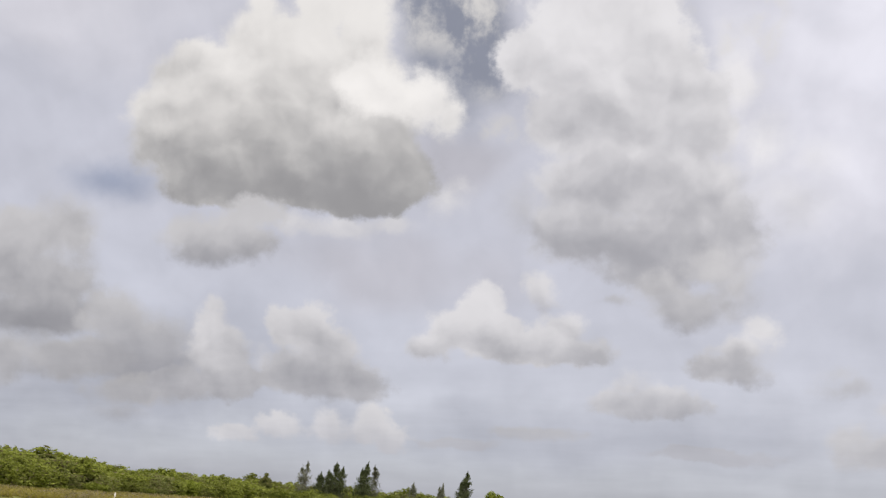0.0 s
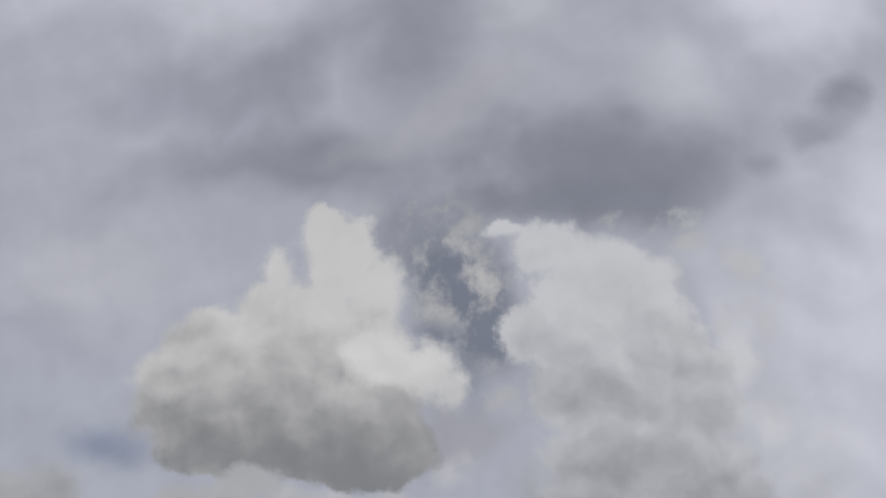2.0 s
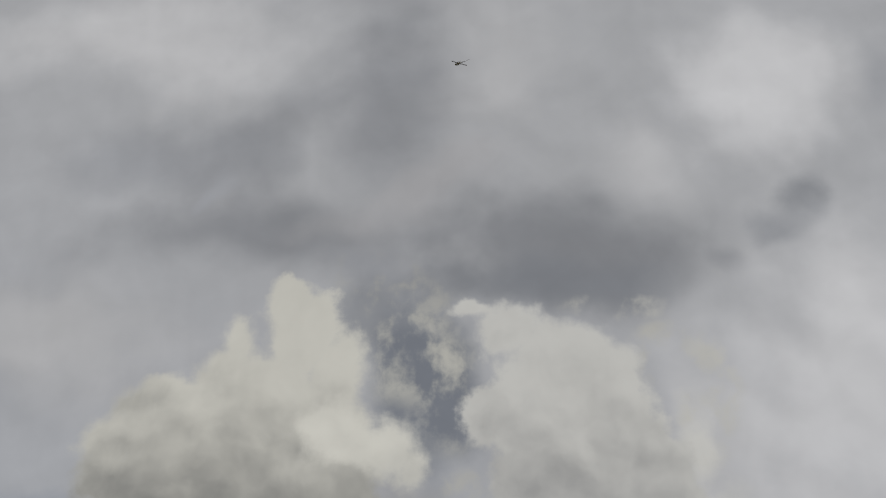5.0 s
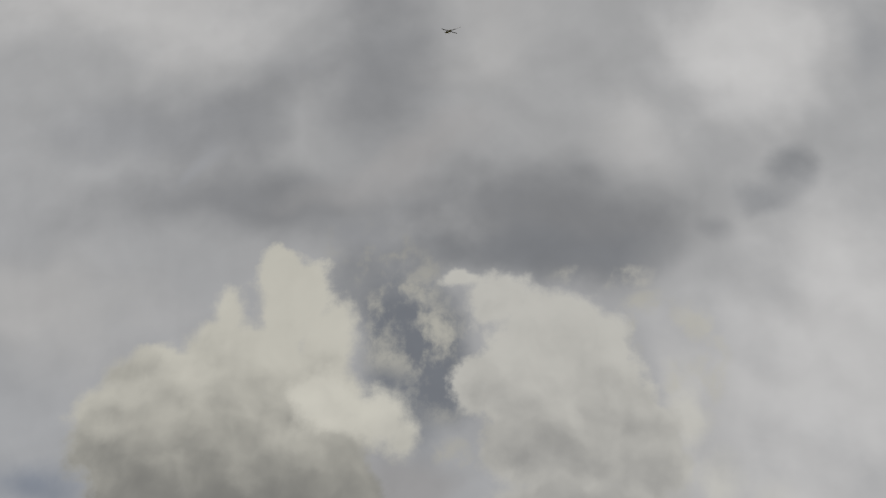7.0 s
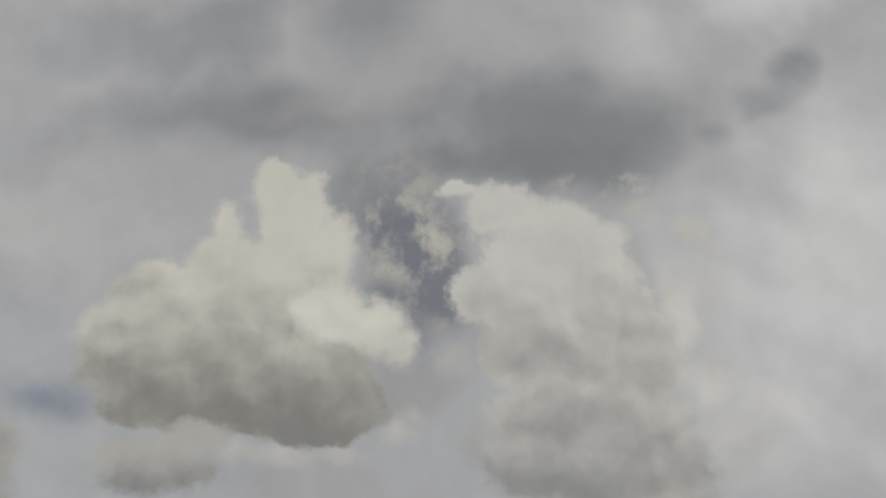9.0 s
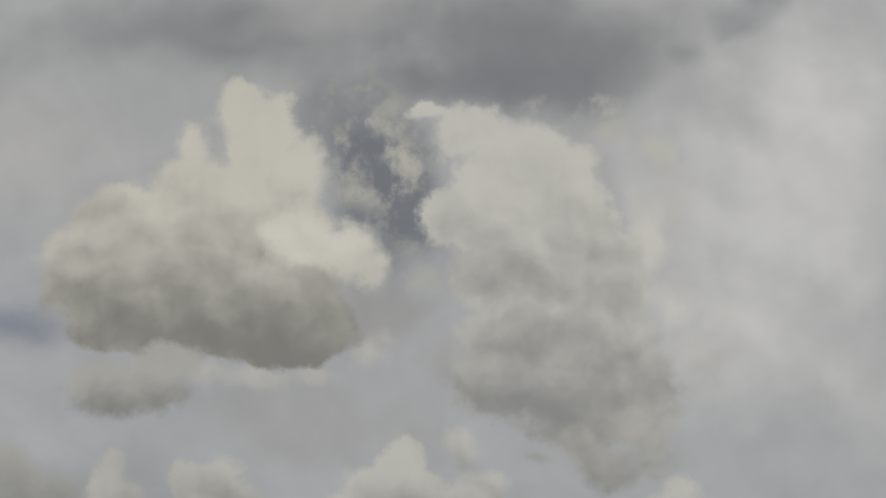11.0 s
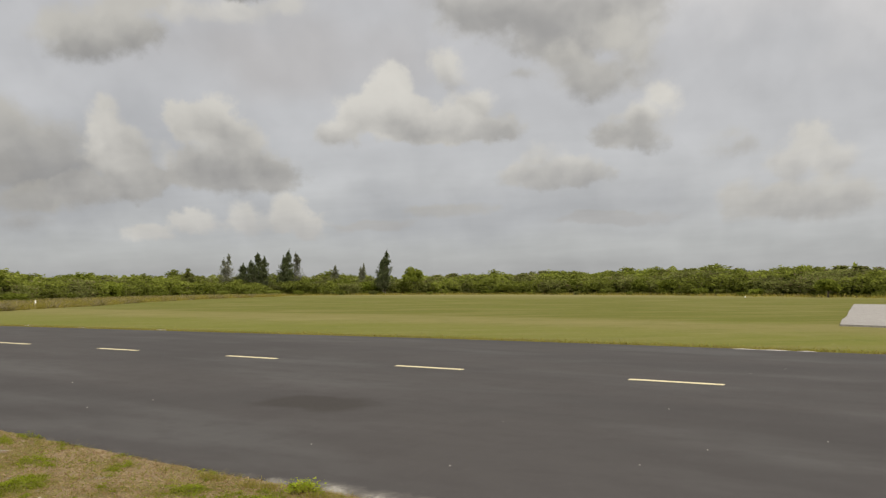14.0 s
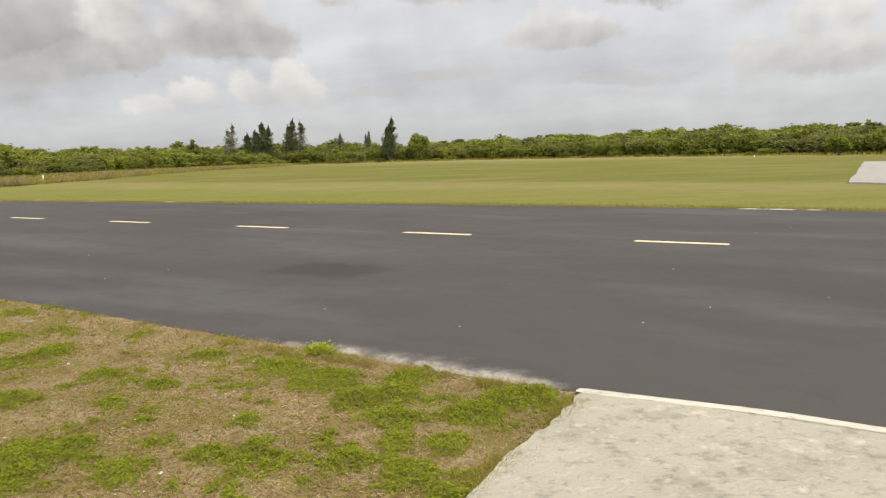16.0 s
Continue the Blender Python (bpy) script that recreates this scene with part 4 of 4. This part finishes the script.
def rim_tufts():
    """Uncut grass that leans over the rims of the asphalt and the pad."""
    rng = np.random.default_rng(45)
    n = 9000
    t = rng.uniform(0, 1, n)
    px = np.interp(t, (0, 0.35, 0.6, 1), (-2.2, 0.35, 1.15, 0.15)) + rng.normal(size=n) * 0.05 - 0.06
    py = np.interp(t, (0, 0.35, 0.6, 1), (7.45, 5.70, 5.10, 3.55)) + rng.normal(size=n) * 0.05 - 0.06
    keep = np.array([noise.noise((a * 2.2, b * 2.2, 8)) for a, b in zip(px, py)]) > -0.05
    px, py = px[keep], py[keep]
    tagged(new("rim_tufts", quads("rim_tufts", blades(rng, px, py, np.full(len(px), -0.03), 0.055, 0.004, 0.8), TURF)), "uncut grass tufts along the pad and runway rim", "grass", kind="stuff")


rim_tufts()


def far_grass():
    rng = np.random.default_rng(43)
    n = 26000
    u = rng.uniform(-60, 30, n)
    rim = rim_at(FAR, u)
    v = rim + 0.05 + rng.exponential(0.35, n) + np.array([0.12 * noise.noise((k * 1.1, 2, 0)) for k in u])
    x = ORIGIN.x + u * ALONG.x + v * SQUARE.x
    y = ORIGIN.y + u * ALONG.y + v * SQUARE.y
    tagged(new("rim_grass", quads("rim_grass", blades(rng, x, y, np.full(n, -0.02), 0.06, 0.018, 0.6), TURF)), "uncut grass along the runway's far rim", "grass", kind="stuff")
    n = 30000
    az = rng.uniform(-34, 36, n)
    d = np.array([tree_line(t) for t in az]) - rng.exponential(4.0, n) + 2
    x, y = d * np.sin(np.radians(az)), d * np.cos(np.radians(az))
    tagged(new("tall_grass", quads("tall_grass", blades(rng, x, y, np.zeros(n), 0.42, 0.10, 0.6), TURF)), "tall uncut grass before the shrubs", "grass", kind="stuff")
    for name, n, low, tall, mat, label in (("dry_reeds", 52000, 0.06, 0.6, REED, "pale dry reeds at the field's edge"), ("rough_grass", 46000, -0.5, 0.55, TURF, "rough uncut grass at the field's edge")):
        az = rng.uniform(-38, -9, n)
        front = np.array([np.interp(t, (-38, -27, -22, -17, -9), (60, 70, 84, 112, 160)) for t in az])
        back = np.array([tree_line(t) for t in az])
        d = front + (back - front) * rng.uniform(0, 1, n) ** 1.4
        keep = np.array([noise.noise((t * 0.8, k * 0.05, 0)) + 0.6 * noise.noise((t * 2.7, k * 0.2, 3)) for t, k in zip(az, d)]) > low
        az, d = az[keep], d[keep]
        x, y = d * np.sin(np.radians(az)), d * np.cos(np.radians(az))
        tagged(new(name, quads(name, blades(rng, x, y, np.full(len(x), -0.03), tall * 0.85, 0.055, 0.95), mat)), label, "grass", kind="stuff")


far_grass()


# ---- small things ----
def stone(name, x, y, z, size, seed, label):
    bm = bmesh.new()
    bmesh.ops.create_icosphere(bm, subdivisions=2, radius=1.0)
    for v in bm.verts:
        k = 1 + 0.3 * noise.noise(v.co * 1.6 + Vector((seed, 0, 0)))
        v.co = Vector((v.co.x * size[0] * k, v.co.y * size[1] * k, v.co.z * size[2] * k))
    me = bpy.data.meshes.new(name)
    bm.to_mesh(me)
    bm.free()
    me.materials.append(STONE)
    ob = new(name, me)
    ob.matrix_basis = pose(x, y, z + size[2] * 0.6, 0, 0, seed * 40)
    return tagged(ob, label, "stone", group="loose stones")


# pale stones that lie on the runway's far rim
for k, (x, y, s) in enumerate(((9.0, 20.0, 0.40), (9.6, 19.58, 0.50), (10.25, 19.1, 0.28), (-10.3, 32.15, 0.45), (-14.5, 34.6, 0.40), (-18.0, 37.0, 0.4))):
    stone("sand_patch", x, y, -0.035, (s, s * 0.22, 0.03), 0.9 + 0.001 * k, "flat pale limestone spill on the runway's rim").rotation_euler.z = TH
# gravel and litter on the asphalt
for k, (x, y) in enumerate(((5.3, 12.9), (3.1, 7.8), (4.55, 8.1), (2.2, 7.2), (-4.6, 11.2), (-3.9, 11.9), (-1.05, 8.4), (6.6, 14.4), (7.7, 15.2), (1.2, 9.6), (3.6, 10.4), (-6.1, 14.2), (0.4, 7.3), (5.0, 6.6))):
    stone("pebble", x, y, 0.0, (0.010, 0.007, 0.004), k + 20, "small pale pebble lying on the asphalt")
# pale crumbs on the verge
rng = np.random.default_rng(77)
for k in range(40):
    x, y = rng.uniform(-3.6, 1.0), rng.uniform(3.6, 6.6)
    if on_verge(np.array([x]), np.array([y + 0.1]))[0]:
        s = rng.uniform(0.006, 0.014)
        stone("pebble", x, y, -0.028, (s * 1.3, s, s * 0.7), k + 50, "small pale limestone pebble on the verge")


def marker_post():
    top = tagged(new("marker_post"), "short white marker post in the rough grass", "post")
    bm = bmesh.new()
    bmesh.ops.create_cone(bm, cap_ends=True, segments=10, radius1=0.06, radius2=0.055, depth=0.75)
    bmesh.ops.translate(bm, vec=(0, 0, 0.34), verts=bm.verts)
    part("shaft", bm, paint("post_white", (0.72, 0.70, 0.64), 0.7), top)
    bm = bmesh.new()
    bmesh.ops.create_cone(bm, cap_ends=True, segments=10, radius1=0.07, radius2=0.03, depth=0.07)
    bmesh.ops.translate(bm, vec=(0, 0, 0.745), verts=bm.verts)
    part("cap", bm, paint("post_cap", (0.62, 0.55, 0.42), 0.7), top, "weathered cap")
    top.matrix_basis = pose(-33.0, 69.0, 0)


marker_post()
tiny = tagged(new("field_marker"), "small white marker cone far out on the grass", "marker")
bm = bmesh.new()
bmesh.ops.create_cone(bm, cap_ends=True, segments=12, radius1=0.13, radius2=0.04, depth=0.24)
bmesh.ops.translate(bm, vec=(0, 0, 0.12), verts=bm.verts)
part("cone", bm, paint("marker_white", (0.8, 0.8, 0.78), 0.6), tiny)
tiny.matrix_basis = pose(*on_bearing(24.4, 118), 0)


# ---- the model helicopter, high above the runway ----
def tube(bm, a, b, ra, rb=None, sides=8):
    limb(bm, Vector(a), Vector(b), ra, ra if rb is None else rb, sides)


def body_of(bm, stations, sides=14):
    """A lofted hull: (x, half width, lower z, upper z) along its length."""
    rings = []
    for x, w, lo, hi in stations:
        c, r = (lo + hi) / 2, (hi - lo) / 2
        rings.append([bm.verts.new((x, w * math.cos(2 * math.pi * k / sides), c + r * math.sin(2 * math.pi * k / sides))) for k in range(sides)])
    for p, q in zip(rings, rings[1:]):
        for k in range(sides):
            bm.faces.new((p[k], p[(k + 1) % sides], q[(k + 1) % sides], q[k]))
    bm.faces.new(rings[0]), bm.faces.new(rings[-1])
    bmesh.ops.recalc_face_normals(bm, faces=bm.faces)


def blade(bm, length, chord, thick, start):
    pts = [(start, chord * 0.35), (start + 0.08, chord * 0.5), (length * 0.96, chord * 0.5), (length, chord * 0.3)]
    up = [bm.verts.new((x, y, thick / 2)) for x, y in pts] + [bm.verts.new((x, -y, thick / 2)) for x, y in reversed(pts)]
    dn = [bm.verts.new((v.co.x, v.co.y, -thick / 2)) for v in up]
    bm.faces.new(up), bm.faces.new(list(reversed(dn)))
    for k in range(len(up)):
        bm.faces.new((up[k], dn[k], dn[(k + 1) % len(up)], up[(k + 1) % len(up)]))


def helicopter():
    black, grey = paint("carbon_black", (0.025, 0.025, 0.028), 0.4), paint("hull_olive", (0.07, 0.065, 0.045), 0.35)
    pale, steel, glass = paint("hull_pale", (0.16, 0.14, 0.11), 0.4), paint("bare_steel", (0.35, 0.35, 0.36), 0.3, 1.0), paint("dark_canopy_window", (0.015, 0.017, 0.02), 0.1)
    top = tagged(new("model_helicopter"), "dark model helicopter with a thin tail boom, in flight", "helicopter")
    bm = bmesh.new()
    body_of(bm, [(0.46, 0.015, -0.06, -0.02), (0.40, 0.06, -0.12, 0.03), (0.28, 0.095, -0.16, 0.09), (0.12, 0.10, -0.17, 0.13), (-0.05, 0.085, -0.15, 0.12), (-0.20, 0.05, -0.10, 0.06), (-0.28, 0.025, -0.05, 0.02)])
    hull = part("canopy", bm, grey, top)
    bm = bmesh.new()
    body_of(bm, [(0.41, 0.055, -0.03, 0.035), (0.30, 0.098, -0.01, 0.092), (0.20, 0.104, 0.0, 0.105), (0.14, 0.09, 0.02, 0.10)])
    part("window", bm, glass, hull, "dark tinted window")
    bm = bmesh.new()
    body_of(bm, [(0.38, 0.066, -0.118, -0.075), (0.12, 0.104, -0.15, -0.10), (-0.12, 0.078, -0.12, -0.08)])
    part("stripe", bm, pale, hull, "pale side stripe")
    bm = bmesh.new()
    tube(bm, (-0.22, 0, 0.0), (-1.02, 0, 0.035), 0.018, 0.014, 10)
    part("tail_boom", bm, black, top)
    for side in (-1, 1):
        bm = bmesh.new()
        tube(bm, (-0.1, side * 0.06, -0.06), (-0.62, side * 0.012, 0.01), 0.006)
        part("boom_strut", bm, black, top)
    bm = bmesh.new()
    for p in (((-0.98, 0.03), (-1.07, 0.035), (-1.13, 0.22), (-1.09, 0.22)), ((-0.97, 0.02), (-1.05, 0.02), (-1.08, -0.12), (-1.04, -0.12))):
        a = [bm.verts.new((x, 0.004, z)) for x, z in p]
        b = [bm.verts.new((x, -0.004, z)) for x, z in p]
        bm.faces.new(a), bm.faces.new(list(reversed(b)))
        for k in range(4):
            bm.faces.new((a[k], b[k], b[(k + 1) % 4], a[(k + 1) % 4]))
    bmesh.ops.recalc_face_normals(bm, faces=bm.faces)
    part("tail_fin", bm, black, top, smooth=False)
    bm = bmesh.new()
    tube(bm, (0, 0, 0.10), (0, 0, 0.27), 0.010)
    part("mast", bm, steel, top)
    bm = bmesh.new()
    tube(bm, (0, 0, 0.245), (0, 0, 0.285), 0.035, 0.028, 12)
    tube(bm, (-0.1, 0, 0.262), (0.1, 0, 0.262), 0.014)
    part("rotor_head", bm, steel, top)
    for turn in (35, 215):
        bm = bmesh.new()
        blade(bm, 0.78, 0.062, 0.008, 0.10)
        bmesh.ops.transform(bm, matrix=Matrix.Translation((0, 0, 0.262)) @ Matrix.Rotation(radians(turn), 4, "Z"), verts=bm.verts)
        part("rotor_blade", bm, black, top, smooth=False)
    for turn in (20, 200):
        bm = bmesh.new()
        blade(bm, 0.14, 0.03, 0.005, 0.02)
        bmesh.ops.transform(bm, matrix=Matrix.Translation((-1.02, 0.035, 0.035)) @ Matrix.Rotation(radians(90), 4, "X") @ Matrix.Rotation(radians(turn), 4, "Z"), verts=bm.verts)
        part("tail_blade", bm, black, top, smooth=False)
    for side in (-1, 1):
        bm = bmesh.new()
        tube(bm, (0.30, side * 0.14, -0.26), (-0.22, side * 0.14, -0.27), 0.009)
        tube(bm, (0.36, side * 0.14, -0.235), (0.30, side * 0.14, -0.26), 0.009)
        skid = part("skid", bm, black, top)
        for x in (0.16, -0.10):
            bm = bmesh.new()
            tube(bm, (x, side * 0.05, -0.14), (x, side * 0.14, -0.262), 0.008)
            part("skid_leg", bm, black, skid)
    return top


heli = helicopter()
HELI_AZ, HELI_EL, HELI_DIST = -7.6, 59.0, 76.0
heli.matrix_basis = pose(HELI_DIST * math.sin(radians(HELI_AZ)) * math.cos(radians(HELI_EL)), HELI_DIST * math.cos(radians(HELI_AZ)) * math.cos(radians(HELI_EL)),
                         1.7 + HELI_DIST * math.sin(radians(HELI_EL)), 28, 12, 160)
